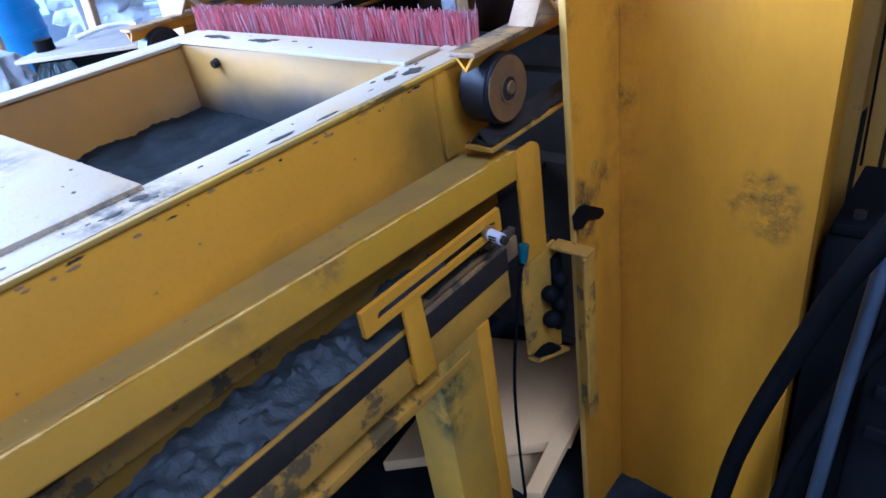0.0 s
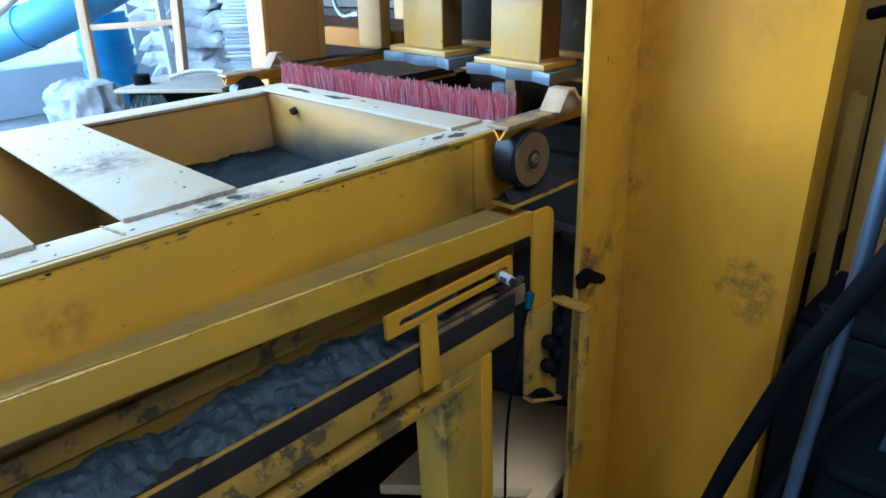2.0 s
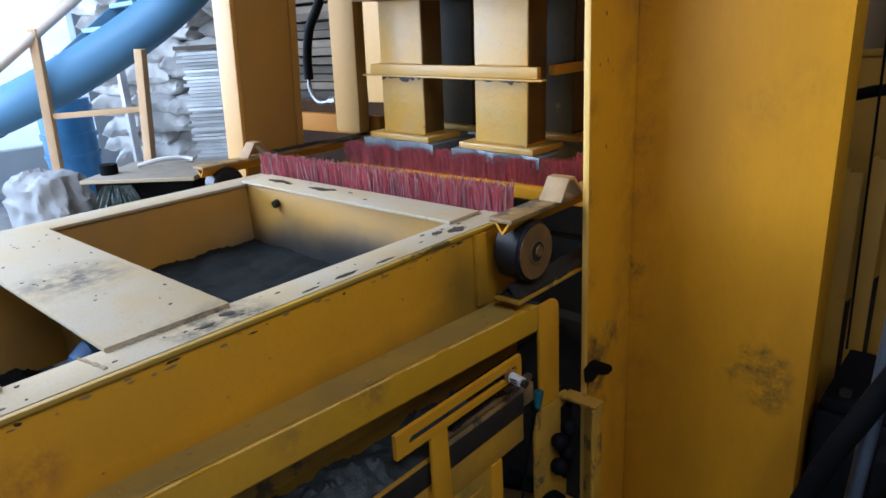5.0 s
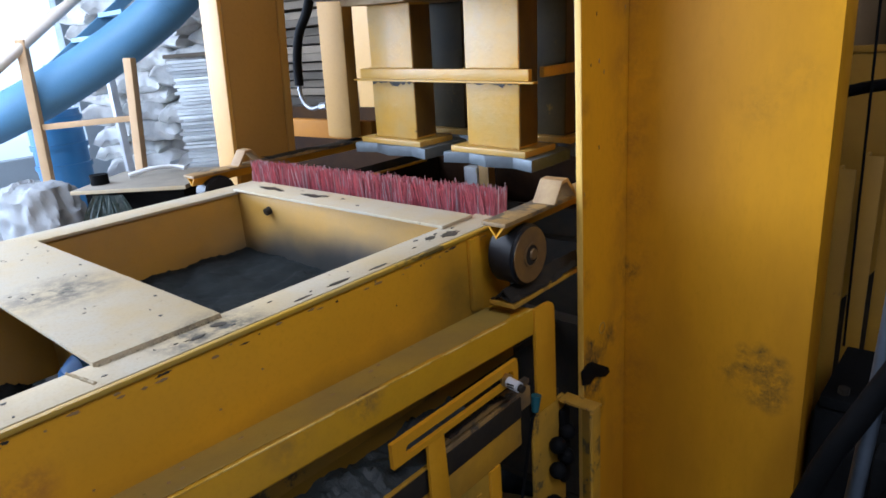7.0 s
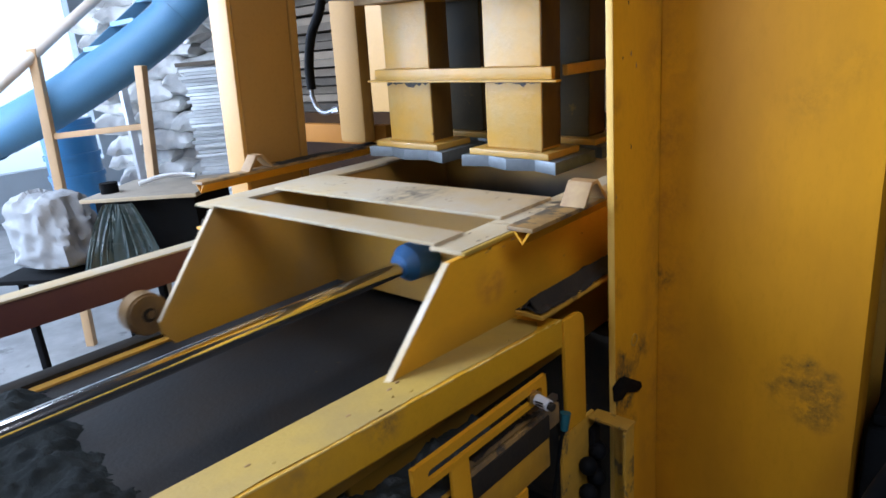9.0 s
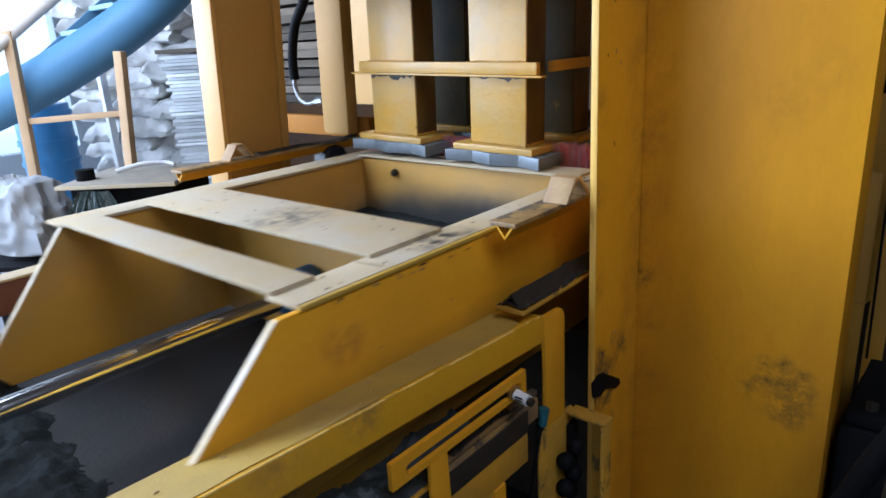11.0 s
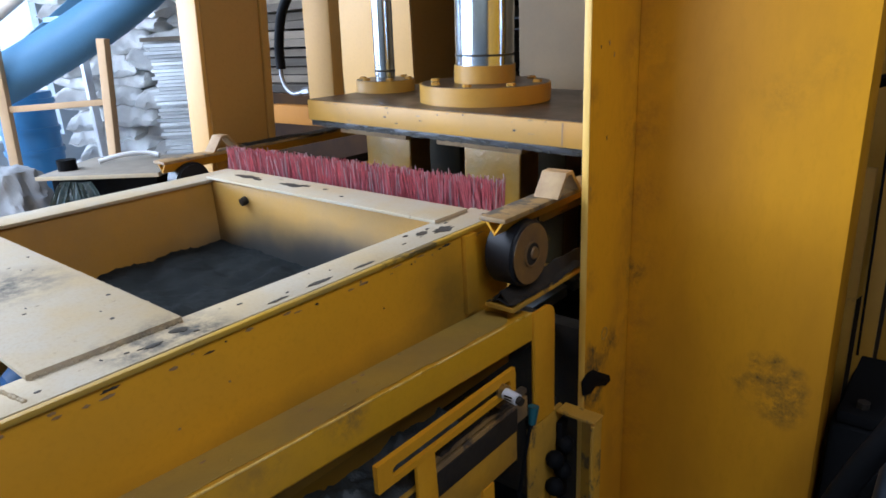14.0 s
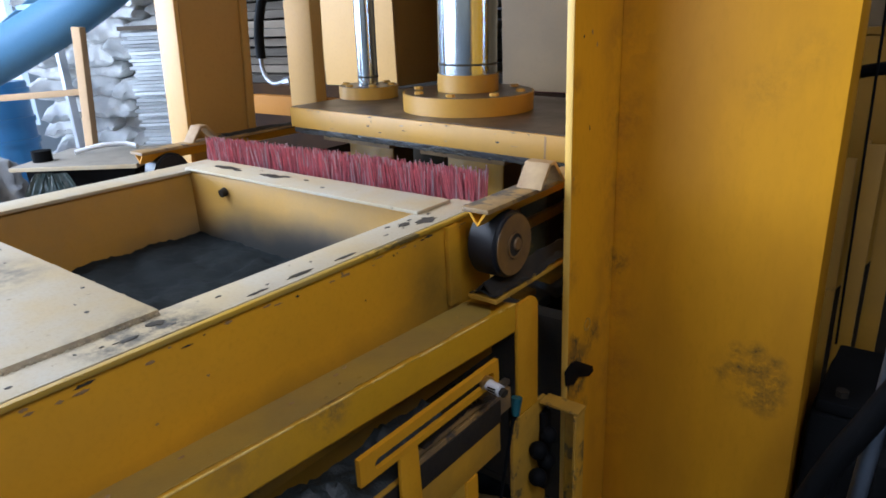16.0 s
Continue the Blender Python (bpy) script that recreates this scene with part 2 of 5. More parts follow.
sack_mat = material("woven_sack", (0.70, 0.69, 0.66), 0.9, second=(0.48, 0.48, 0.48), scale=7, amount=0.7, fine=200, bump=0.5, island=0.12)
board_mat = material("pallet_board", (0.70, 0.72, 0.72), 0.8, second=(0.46, 0.48, 0.48), scale=5, bump=0.2, island=0.45)
dark_board = material("weathered_board", (0.12, 0.095, 0.068), 0.85, second=(0.19, 0.155, 0.115), scale=6, bump=0.4, island=0.65)
floor_mat = material("dusty_concrete", (0.25, 0.255, 0.255), 0.85, second=(0.15, 0.152, 0.155), scale=3.5, amount=0.9, fine=45, bump=0.3, spots=(0.10, 0.10, 0.10), spot_scale=3, spot_cut=0.62)
# Dark colour for unseen walls, chosen to cut bounced light.
dark_wall = material("dark_shed_wall", (0.07, 0.07, 0.07), 0.9, second=(0.045, 0.045, 0.05), scale=1.5, bump=0.2)
wall_mat = material("grey_shed_wall", (0.50, 0.57, 0.62), 0.9, second=(0.36, 0.42, 0.47), scale=1.5, bump=0.2)
roof_mat = material("corrugated_roof", (0.09, 0.09, 0.095), 0.6, metal=0.4, second=(0.06, 0.06, 0.06), scale=2)
rail_wood = material("orange_painted_rail", (0.58, 0.38, 0.20), 0.6, second=(0.46, 0.30, 0.16), scale=8, bump=0.1)
plastic_bag = material("grey_green_plastic_bag", (0.085, 0.125, 0.125), 0.25, second=(0.05, 0.075, 0.075), scale=12, amount=0.8, bump=0.2)
crate_mat = material("dark_crate", (0.005, 0.0055, 0.006), 0.85, spec=0.06, second=(0.010, 0.011, 0.012), scale=7)
ply = material("plywood_board", (0.24, 0.21, 0.165), 0.8, second=(0.14, 0.125, 0.10), scale=9, bump=0.2, spots=(0.07, 0.07, 0.07), spot_scale=10, spot_cut=0.64)
white_plastic = material("white_plastic", (0.68, 0.70, 0.72), 0.45, second=(0.5, 0.52, 0.54), scale=14, bump=0.3)
brass = material("brass_sensor", (0.45, 0.30, 0.10), 0.35, metal=0.8, second=(0.3, 0.2, 0.08), scale=30)
steel = material("bright_steel", (0.24, 0.25, 0.27), 0.45, metal=0.9, second=(0.16, 0.16, 0.17), scale=20)
teal = material("teal_fitting", (0.006, 0.09, 0.11), 0.45)

glow = bpy.data.materials.new("bright_overcast_outside")
glow.use_nodes = True
gn, gl = glow.node_tree.nodes, glow.node_tree.links
gn.remove(gn["Principled BSDF"])
em, tx, rp = gn.new("ShaderNodeEmission"), gn.new("ShaderNodeTexNoise"), gn.new("ShaderNodeValToRGB")
tx.inputs["Scale"].default_value, tx.inputs["Detail"].default_value = 1.5, 4
rp.color_ramp.elements[0].position, rp.color_ramp.elements[0].color = 0.45, (0.10, 0.24, 0.36, 1)
rp.color_ramp.elements[1].position, rp.color_ramp.elements[1].color = 0.60, (0.80, 0.93, 1.0, 1)
gl.new(tx.outputs[0], rp.inputs[0])
gl.new(rp.outputs[0], em.inputs[0])
em.inputs[1].default_value = 1.9
gl.new(em.outputs[0], gn["Material Output"].inputs[0])


# ---- mesh helpers ----
def box(bm, lo, hi, bevel=0.0, turn=None):
    r = bmesh.ops.create_cube(bm, size=1.0)
    c, d = (Vector(lo) + Vector(hi)) / 2, Vector(hi) - Vector(lo)
    m = Matrix.Translation(c) @ (turn.to_4x4() if turn else Matrix()) @ Matrix.Diagonal((*d, 1))
    bmesh.ops.transform(bm, matrix=m, verts=r["verts"])
    if bevel:
        edges = list({e for v in r["verts"] for e in v.link_edges})
        bmesh.ops.bevel(bm, geom=edges, offset=bevel, segments=2, profile=0.6, affect="EDGES")
    return bm


def prism(bm, pts, axis, lo, hi, bevel=0.0):
    """A polygon pushed along an axis. pts are the two other coordinates, in the order x, y, z."""
    def put(p, a):
        q = list(p)
        q.insert("xyz".index(axis), a)
        return bm.verts.new(q)
    a, b = [put(p, lo) for p in pts], [put(p, hi) for p in pts]
    faces = [bm.faces.new(a), bm.faces.new(b[::-1])]
    k = len(pts)
    faces += [bm.faces.new((a[i], b[i], b[(i + 1) % k], a[(i + 1) % k])) for i in range(k)]
    bmesh.ops.recalc_face_normals(bm, faces=faces)
    if bevel:
        bmesh.ops.bevel(bm, geom=list({e for f in faces for e in f.edges}), offset=bevel, segments=2, profile=0.6, affect="EDGES")
    return bm


def rod(bm, a, b, r, r2=None, seg=24):
    a, b = Vector(a), Vector(b)
    m = Matrix.Translation((a + b) / 2) @ (b - a).to_track_quat("Z", "Y").to_matrix().to_4x4()
    bmesh.ops.create_cone(bm, cap_ends=True, segments=seg, radius1=r, radius2=r if r2 is None else r2, depth=(b - a).length, matrix=m)
    return bm


def tube(bm, pts, r, seg=12, smooth=6):
    """A round tube along a smooth curve through the points."""
    p = [Vector(q) for q in pts]
    p = [2 * p[0] - p[1], *p, 2 * p[-1] - p[-2]]
    line = []
    for i in range(1, len(p) - 2):
        for k in range(smooth):
            t = k / smooth
            line.append(0.5 * ((2 * p[i]) + (p[i + 1] - p[i - 1]) * t + (2 * p[i - 1] - 5 * p[i] + 4 * p[i + 1] - p[i + 2]) * t * t + (3 * p[i] - p[i - 1] - 3 * p[i + 1] + p[i + 2]) * t ** 3))
    line.append(p[-2])
    rings = []
    for i, c in enumerate(line):
        d = (line[min(i + 1, len(line) - 1)] - line[max(i - 1, 0)]).normalized()
        u = d.cross(Vector((0.31, 0.17, 0.93))).normalized()
        w = d.cross(u)
        rings.append([bm.verts.new(c + r * (math.cos(a) * u + math.sin(a) * w)) for a in (2 * math.pi * j / seg for j in range(seg))])
    for a, b in zip(rings, rings[1:]):
        for j in range(seg):
            bm.faces.new((a[j], a[(j + 1) % seg], b[(j + 1) % seg], b[j]))
    bm.faces.new(rings[0][::-1]), bm.faces.new(rings[-1])
    bmesh.ops.recalc_face_normals(bm, faces=bm.faces[:])
    return bm


def ring(bm, centre, r_out, r_in, depth, axis="z", seg=40):
    c = Vector(centre)
    loops = []
    for r, d in ((r_out, 0), (r_out, depth), (r_in, depth), (r_in, 0)):
        lp = []
        for i in range(seg):
            a = 2 * math.pi * i / seg
            v = {"z": (math.cos(a) * r, math.sin(a) * r, d), "x": (d, math.cos(a) * r, math.sin(a) * r), "y": (math.cos(a) * r, d, math.sin(a) * r)}[axis]
            lp.append(bm.verts.new(c + Vector(v)))
        loops.append(lp)
    fs = []
    for k in range(4):
        a, b = loops[k], loops[(k + 1) % 4]
        fs += [bm.faces.new((a[i], a[(i + 1) % seg], b[(i + 1) % seg], b[i])) for i in range(seg)]
    bmesh.ops.recalc_face_normals(bm, faces=fs)
    return bm


def heap(bm, x0, x1, y0, y1, z, height, nx=40, ny=40, seed=0.0, rough=0.02):
    """Loose sand with an uneven top."""
    g = []
    for i in range(nx + 1):
        row = []
        for j in range(ny + 1):
            u, v = i / nx, j / ny
            x, y = x0 + (x1 - x0) * u, y0 + (y1 - y0) * v
            d = height(u, v) + rough * noise.fractal(Vector((x * 11 + seed, y * 11, seed)), 0.6, 2.2, 6)
            row.append(bm.verts.new((x, y, z + d)))
        g.append(row)
    for i in range(nx):
        for j in range(ny):
            bm.faces.new((g[i][j], g[i + 1][j], g[i + 1][j + 1], g[i][j + 1]))
    return bm


pale_bristle = material("pale_bristles", (0.52, 0.40, 0.42), 0.7, second=(0.40, 0.26, 0.30), scale=30, bump=0.0, island=0.3)
oil = material("black_oil", (0.03, 0.028, 0.022), 0.5, spec=0.25, second=(0.10, 0.085, 0.06), scale=60, bump=0.2)


def mesh_of(bm, name, mat, smooth=True):
    me = bpy.data.meshes.new(name)
    bm.to_mesh(me)
    bm.free()
    me.materials.append(mat)
    if smooth:
        for p in me.polygons:
            p.use_smooth = True
        me.set_sharp_from_angle(angle=radians(80 if mat is sand else 35))
    return me


def part(name, bm, mat, parent, label=""):
    ob = new(name, mesh_of(bm, name, mat))
    ob.parent = parent
    if label:
        ob["label"] = label
    return ob


def thing(name, label, category, group="", kind="", at=(0, 0, 0)):
    e = new(name)
    e.location = at
    e.empty_display_size = 0.1
    return tagged(e, label, category, group, kind)


def single(name, bm, mat, label, category, group="", kind=""):
    return tagged(new(name, mesh_of(bm, name, mat)), label, category, group, kind)


edge_paint = material("worn_edge_paint", (0.44, 0.26, 0.018), 0.5, second=(0.30, 0.21, 0.05), scale=14, amount=0.9, bump=0.2, spots=(0.06, 0.05, 0.02), spot_scale=13, spot_cut=0.56, stretch=(1, 0.4, 1))
galvanised = material("galvanised_pipe", (0.13, 0.16, 0.20), 0.38, metal=0.7, second=(0.06, 0.08, 0.11), scale=9, bump=0.1)
smudged(paint_column, [(-0.56, 1.17, 0.72 + 0.13 * k, 0.085, 0.9) for k in range(8)] + [(-0.56, 1.0, 0.95 + 0.16 * k, 0.05, 1.1) for k in range(4)], (0.24, 0.10, 0.02), 14, 0.42, 0.7)
pale_rail = material("pale_painted_rail", (0.72, 0.66, 0.58), 0.6, second=(0.60, 0.48, 0.34), scale=6, bump=0.1)
adapter_steel = material("dark_adapter_steel", (0.045, 0.046, 0.048), 0.4, metal=0.2, second=(0.022, 0.022, 0.022), scale=14, bump=0.5, spots=(0.30, 0.19, 0.05), spot_scale=12, spot_cut=0.60, stretch=(0.4, 1, 1))
# Lit copy for the far flange, its brightness put into the paint.
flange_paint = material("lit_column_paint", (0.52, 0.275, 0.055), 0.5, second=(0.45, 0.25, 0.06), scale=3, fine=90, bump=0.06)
limp_sack = material("grubby_white_sack", (0.30, 0.32, 0.34), 0.7, second=(0.26, 0.28, 0.29), scale=9, amount=0.8, fine=120, bump=0.5)
rusty = material("rusty_tan_plate", (0.34, 0.215, 0.085), 0.6, second=(0.20, 0.11, 0.05), scale=22, amount=0.8, bump=0.2)
B = bmesh.new

# ---- the shed ----
bm = B()
box(bm, (-9, -7, -0.12), (7, 8, 0))
single("floor", bm, floor_mat, "dusty grey concrete shed floor", "floor", kind="structure")
bm = B()
box(bm, (-9, -7.2, 3.42), (7, 8, 3.5))
single("ceiling", bm, roof_mat, "grey corrugated shed roof", "ceiling", kind="structure")


def wall(name, lo, hi, mat=wall_mat, label="grey plastered shed wall"):
    bm = B()
    box(bm, lo, hi)
    return single(name, bm, mat, label, "wall", kind="structure")


# Unseen walls, kept dark so that less light bounces onto the press.
wall("wall_east", (7, -7, 0), (7.2, 8, 3.42), dark_wall, "unseen shed wall, added dark to cut bounced light")
wall("wall_north", (-9, 8, 0), (7, 8.2, 3.42), dark_wall, "unseen shed wall, added dark to cut bounced light")
wall("wall_south_low", (-9, -7.2, 0), (7, -7, 1.2))
wall("wall_west_low", (-9.2, -7, 0), (-9, 8, 0.55))
wall("wall_west_end", (-9.2, 3.3, 0.55), (-9, 8, 3.42))
bm = B()
box(bm, (-9.15, -7.1, 0.55), (-9.0, -6.9, 3.42), 0.02)
post0 = single("shed_post", bm, wall_mat, "dark steel post of the open shed side", "post", "shed posts", "structure")
for y in (-3.6, -0.4, 1.0):
    copy_thing(post0, pose(0, y + 7, 0))
bm = B()
bm.faces.new([bm.verts.new(p) for p in ((-14, -16, -1), (-14, 10, -1), (-14, 10, 9), (-14, -16, 9))])
single("backdrop", bm, glow, "bright hazy daylight outside the shed", "backdrop", kind="structure")

# ---- press frame: columns, rear panels, cross bars ----
press_frame = thing("block_press", "heavy yellow-painted steel frame of a block press, greasy and scratched", "press")


def near_column():
    bm = B()
    box(bm, (-0.572, 1.0, 0.0), (-0.56, 1.62, 3.2), 0.002)
    part("inner_plate", bm, paint_column, press_frame)
    bm = B()
    box(bm, (-0.559, 1.18, 0.0), (-0.195, 1.192, 3.2), 0.002)
    part("front_plate", bm, paint_column, press_frame, "broad yellow column face with greasy smudges")
    bm = B()
    box(bm, (-0.207, 1.193, 0.0), (-0.195, 1.27, 3.2), 0.002)
    part("outer_plate", bm, paint_column, press_frame)


near_column()
edge_yellow = material("bright_worn_column_edge", (0.74, 0.46, 0.10), 0.45, second=(0.60, 0.33, 0.03), scale=12, amount=0.9, bump=0.15, spots=(0.30, 0.15, 0.02), spot_scale=20, spot_cut=0.63, stretch=(1, 1, 0.3))
bm = B()
box(bm, (-0.5722, 0.9975, 0.0), (-0.5598, 0.9998, 3.2), 0.0008)
part("worn_edge", bm, edge_yellow, press_frame, "pale rubbed front edge of the column plate")


def leaning(bm, x0, x1, y0, y1, z0, z1, lean, bevel=0.004):
    box(bm, (x0, y0, z0), (x1, y1, z1), bevel)
    for v in bm.verts:
        v.co.x += lean * (v.co.z - 1.29)
    return bm


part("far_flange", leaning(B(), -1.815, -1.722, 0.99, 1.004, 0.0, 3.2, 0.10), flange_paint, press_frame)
part("far_inner_plate", leaning(B(), -1.735, -1.722, 1.0045, 1.185, 0.0, 3.2, 0.10), column_shaded, press_frame)
part("far_web_edge", leaning(B(), -1.76, -1.715, 1.1855, 1.21, 0.0, 3.2, 0.10), column_shaded, press_frame)
part("guide_post", leaning(B(), -1.76, -1.635, 1.38, 1.43, 1.285, 3.2, 0.05, 0.015), column_shaded, press_frame, "rounded yellow guide post")
bm = B()
box(bm, (-2.05, 1.44, 1.27), (-1.60, 1.47, 1.335), 0.004)
part("cross_bar", bm, material("orange_primer", (0.30, 0.12, 0.012), 0.7, spec=0.15, second=(0.22, 0.085, 0.012), scale=6), press_frame, "orange painted cross bar")
bm = B()
box(bm, (-2.16, 1.9, 1.32), (-1.765, 1.912, 3.2), 0.003)
part("rear_flange", bm, cream, press_frame, "yellow rear plate, daylight put into its pale paint")
bm = B()
box(bm, (-1.777, 1.9125, 1.32), (-1.765, 2.25, 3.2), 0.003)
part("rear_web", bm, column_shaded, press_frame)
# This plate stands in shade, which is put into its brown colour.
bm = B()
box(bm, (-1.29, 1.9, 1.32), (-0.20, 1.912, 3.2), 0.003)
part("rear_panel", bm, material("shaded_rear_paint", (0.23, 0.145, 0.06), 0.6, second=(0.18, 0.12, 0.06), scale=3, amount=0.8, bump=0.1, spots=(0.10, 0.07, 0.04), spot_scale=8, spot_cut=0.68), press_frame, "rear plate, shade put into its darker brown paint")
# Dark plate added to close the view behind the press.
bm = B()
box(bm, (-2.7, 2.36, 0.0), (-0.2, 2.375, 1.335), 0.003)
part("back_guard", bm, grimy, press_frame, "dark plate added to close the view behind the press")
# Dark plates added where only darkness shows behind and beside the mould.
bm = B()
box(bm, (-2.74, 1.885, 0.5), (-0.58, 1.8975, 1.3185), 0.002)
part("far_side_panel", box(B(), (-1.722, 1.215, 0.30), (-1.708, 1.884, 1.138), 0.002), grimy, press_frame, "dark panel added to hide the floor beside the mould")
part("rear_skirt", bm, material("dark_maroon_filler", (0.016, 0.009, 0.007), 0.8, spec=0.05, second=(0.045, 0.022, 0.008), scale=4, amount=0.8, bump=0.2), press_frame, "dark maroon plate added for the darkness behind the mould")
bm = B()
box(bm, (-1.85, 1.05, 2.95), (-0.2, 1.9, 3.15), 0.01)
part("crown", bm, paint, press_frame)


# ---- guide rails at both sides of the feeder ----
def guide_rail(name, x0, x1, y0, y1, ztop, up, tip_mat):
    """A flat bar with a V angle welded under it (or on it)."""
    g = thing(name, "yellow flat-bar guide rail with a welded V angle, end open", "guide rail", "feeder guide rails")
    bm = B()
    box(bm, (x0, y0, ztop - 0.008), (x1, y1, ztop), 0.0015)
    part("flat_bar", bm, tip_mat, g)
    s = 1 if up else -1
    zb = ztop + 0.0005 if up else ztop - 0.0085
    c, w, hh, th = (x0 + x1) / 2, (x1 - x0) * 0.36, 0.024, 0.004
    bm = B()
    pts = [(c - w, zb), (c, zb + s * hh), (c + w, zb), (c + w - th * 1.4, zb), (c, zb + s * (hh - th * 1.4)), (c - w + th * 1.4, zb)]
    prism(bm, pts, "y", y0 + 0.006, y1)
    part("angle", bm, grimy if up else paint, g)
    return g


guide_rail("upper_guide_rail", -0.655, -0.604, 0.812, 1.30, 1.274, False, rail_grime)
guide_rail("lower_guide_rail", -0.657, -0.600, 0.824, 1.30, 1.119, True, worn_paint)
guide_rail("upper_guide_rail", -1.705, -1.650, 0.812, 1.75, 1.274, False, rail_grime)
guide_rail("lower_guide_rail", -1.705, -1.645, 0.80, 1.75, 1.150, True, paint)
for x0, x1 in ((-0.643, -0.594), (-1.695, -1.65)):
    bm = B()
    prism(bm, [(0.955, 1.2745), (0.985, 1.315), (1.006, 1.316), (1.040, 1.2745), (1.032, 1.2745), (1.002, 1.309), (0.989, 1.309), (0.963, 1.2745)], "x", x0, x1, 0.001)
    single("rail_stop", bm, rusty, "small bent yellow stop plate welded on the guide rail", "stop plate", "rail stops")


bm = B()
heap(bm, -0.657, -0.600, 0.826, 1.28, 1.1195, lambda u, v: 0.007 - 0.01 * abs(u - 0.5), 16, 90, 23.0, 0.008)
single("rail_debris", bm, grimy, "black grease and grit caked on the lower rail", "grit", kind="stuff")
bm = B()
heap(bm, -1.704, -1.651, 1.06, 1.75, 1.2745, lambda u, v: 0.004 - 0.006 * abs(u - 0.5), 12, 110, 51.0, 0.004)
single("rail_grease", bm, grimy, "black grease smeared on the far guide rail", "grease", kind="stuff")
bm = B()
ring(bm, (-0.5598, 1.075, 0.985), 0.013, 0.010, 0.0015, "x", 24)
part("plug_ring", bm, worn_paint, press_frame, "rusty round weld ring")

# ---- fixed bed: side beams, bed plate, mould box ----
bed = thing("machine_bed", "yellow steel machine bed with side beams and worn plate", "machine bed")
beam_dust_mat = material("beam_dust", (0.36, 0.235, 0.034), 0.7, second=(0.27, 0.185, 0.05), scale=8, amount=0.9, fine=170, bump=0.2, spots=(0.12, 0.08, 0.05), spot_scale=18, spot_cut=0.68)


def rising(y, base=1.094, k=0.056):
    """The near beam rises a little towards the rod end."""
    return base + k * (0.85 - max(y, -0.1))


def beam_skin(bm, x_in, x_out, ys, low, lift=0.0, drop=0.0, bevel=0.0):
    """A bar that follows the rise of the beam; its top falls slightly inwards."""
    rings = []
    for y, trim in ys:
        z = rising(y) + lift
        zi = z - 0.010 - 0.022 * (0.85 - max(y, -0.1))
        xo = x_out - trim
        rings.append([bm.verts.new(p) for p in ((x_in, y, zi), (xo, y, z + (zi - z) * (x_out - xo) / (x_out - x_in)), (xo, y, z - low), (x_in, y, min(zi, z) - low - drop))])
    for a, b in zip(rings, rings[1:]):
        for k in range(4):
            bm.faces.new((a[k], a[(k + 1) % 4], b[(k + 1) % 4], b[k]))
    bm.faces.new(rings[0]), bm.faces.new(rings[-1][::-1])
    bmesh.ops.recalc_face_normals(bm, faces=bm.faces[:])
    if bevel:
        bmesh.ops.bevel(bm, geom=[e for e in bm.edges if len(e.link_faces) == 2 and e.calc_face_angle() > 0.6], offset=bevel, segments=3, profile=0.6, affect="EDGES")
    return bm


BEAM_Y = [(-0.9, 0), (-0.1, 0), (0.2, 0), (0.5, 0), (0.7, 0), (0.884, 0)]
part("near_beam", beam_skin(B(), -0.715, -0.600, BEAM_Y, 0.055, bevel=0.005),
     smudged(material("beam_paint", (0.58, 0.30, 0.008), 0.36, second=(0.47, 0.255, 0.012), scale=6, amount=0.8, bump=0.12, spots=(0.20, 0.12, 0.03), spot_scale=24, spot_cut=0.70),
             [(-0.62, 0.46, 1.115, 0.05, 2.0), (-0.63, 0.33, 1.12, 0.06, 1.0)], (0.16, 0.10, 0.04)), bed, "yellow side beam with a dusty worn top")
rnd = random.Random(9)
dust_y = [(-0.9, 0.02), (-0.1, 0.018)] + [(-0.1 + 0.02 * k, 0.008 + 0.005 * noise.fractal(Vector((k * 0.22, 2, 0)), 0.8, 2.0, 4)) for k in range(1, 47)] + [(0.85, 0.03)]
part("beam_dust", beam_skin(B(), -0.7145, -0.600, dust_y, 0.0012, 0.0008), beam_dust_mat, bed, "grey-brown dust caked on the beam")
# The beam edge's highlight, painted as thin bright rods.
highlight_line = material("beam_edge_highlight", (0.76, 0.54, 0.17), 0.28, second=(0.56, 0.31, 0.015), scale=25, amount=0.9, bump=0.1, spots=(0.46, 0.25, 0.012), spot_scale=26, spot_cut=0.50)
for a, b in ((0.882, 0.62), (0.6195, 0.30), (0.2995, -0.10)):
    part("rubbed_edge", rod(B(), (-0.6012, a, rising(a) - 0.0012), (-0.6012, b, rising(b) - 0.0012), 0.0017, seg=10), highlight_line, bed, "highlight of the beam edge, added as a thin bright rod")
for k in range(16):
    yy = rnd.uniform(0.1, 0.84)
    xx = rnd.uniform(-0.676, -0.615)
    zz = rising(yy) - (0.010 + 0.022 * (0.85 - yy)) * (-0.6 - xx) / 0.115
    bm = B()
    bmesh.ops.create_icosphere(bm, subdivisions=1, radius=1.0, matrix=Matrix.Translation((xx, yy, zz + 0.001)) @ Matrix.Diagonal((rnd.uniform(0.0015, 0.004), rnd.uniform(0.002, 0.006), rnd.uniform(0.0012, 0.0025), 1)))
    part("grit_crumb", bm, rusty if k % 3 == 0 else beam_dust_mat, bed, "crumb of dried sand and grease")
bm = B()
box(bm, (-1.70, -1.2, 1.035), (-1.655, 0.80, 1.110), 0.003)
part("far_beam", bm, maroon, bed, "maroon primed channel with drips of yellow paint")
bm = B()
box(bm, (-1.705, -1.2, 1.1105), (-1.648, 0.80, 1.116), 0.001)
part("far_beam_top", bm, dusty, bed)
bm = B()
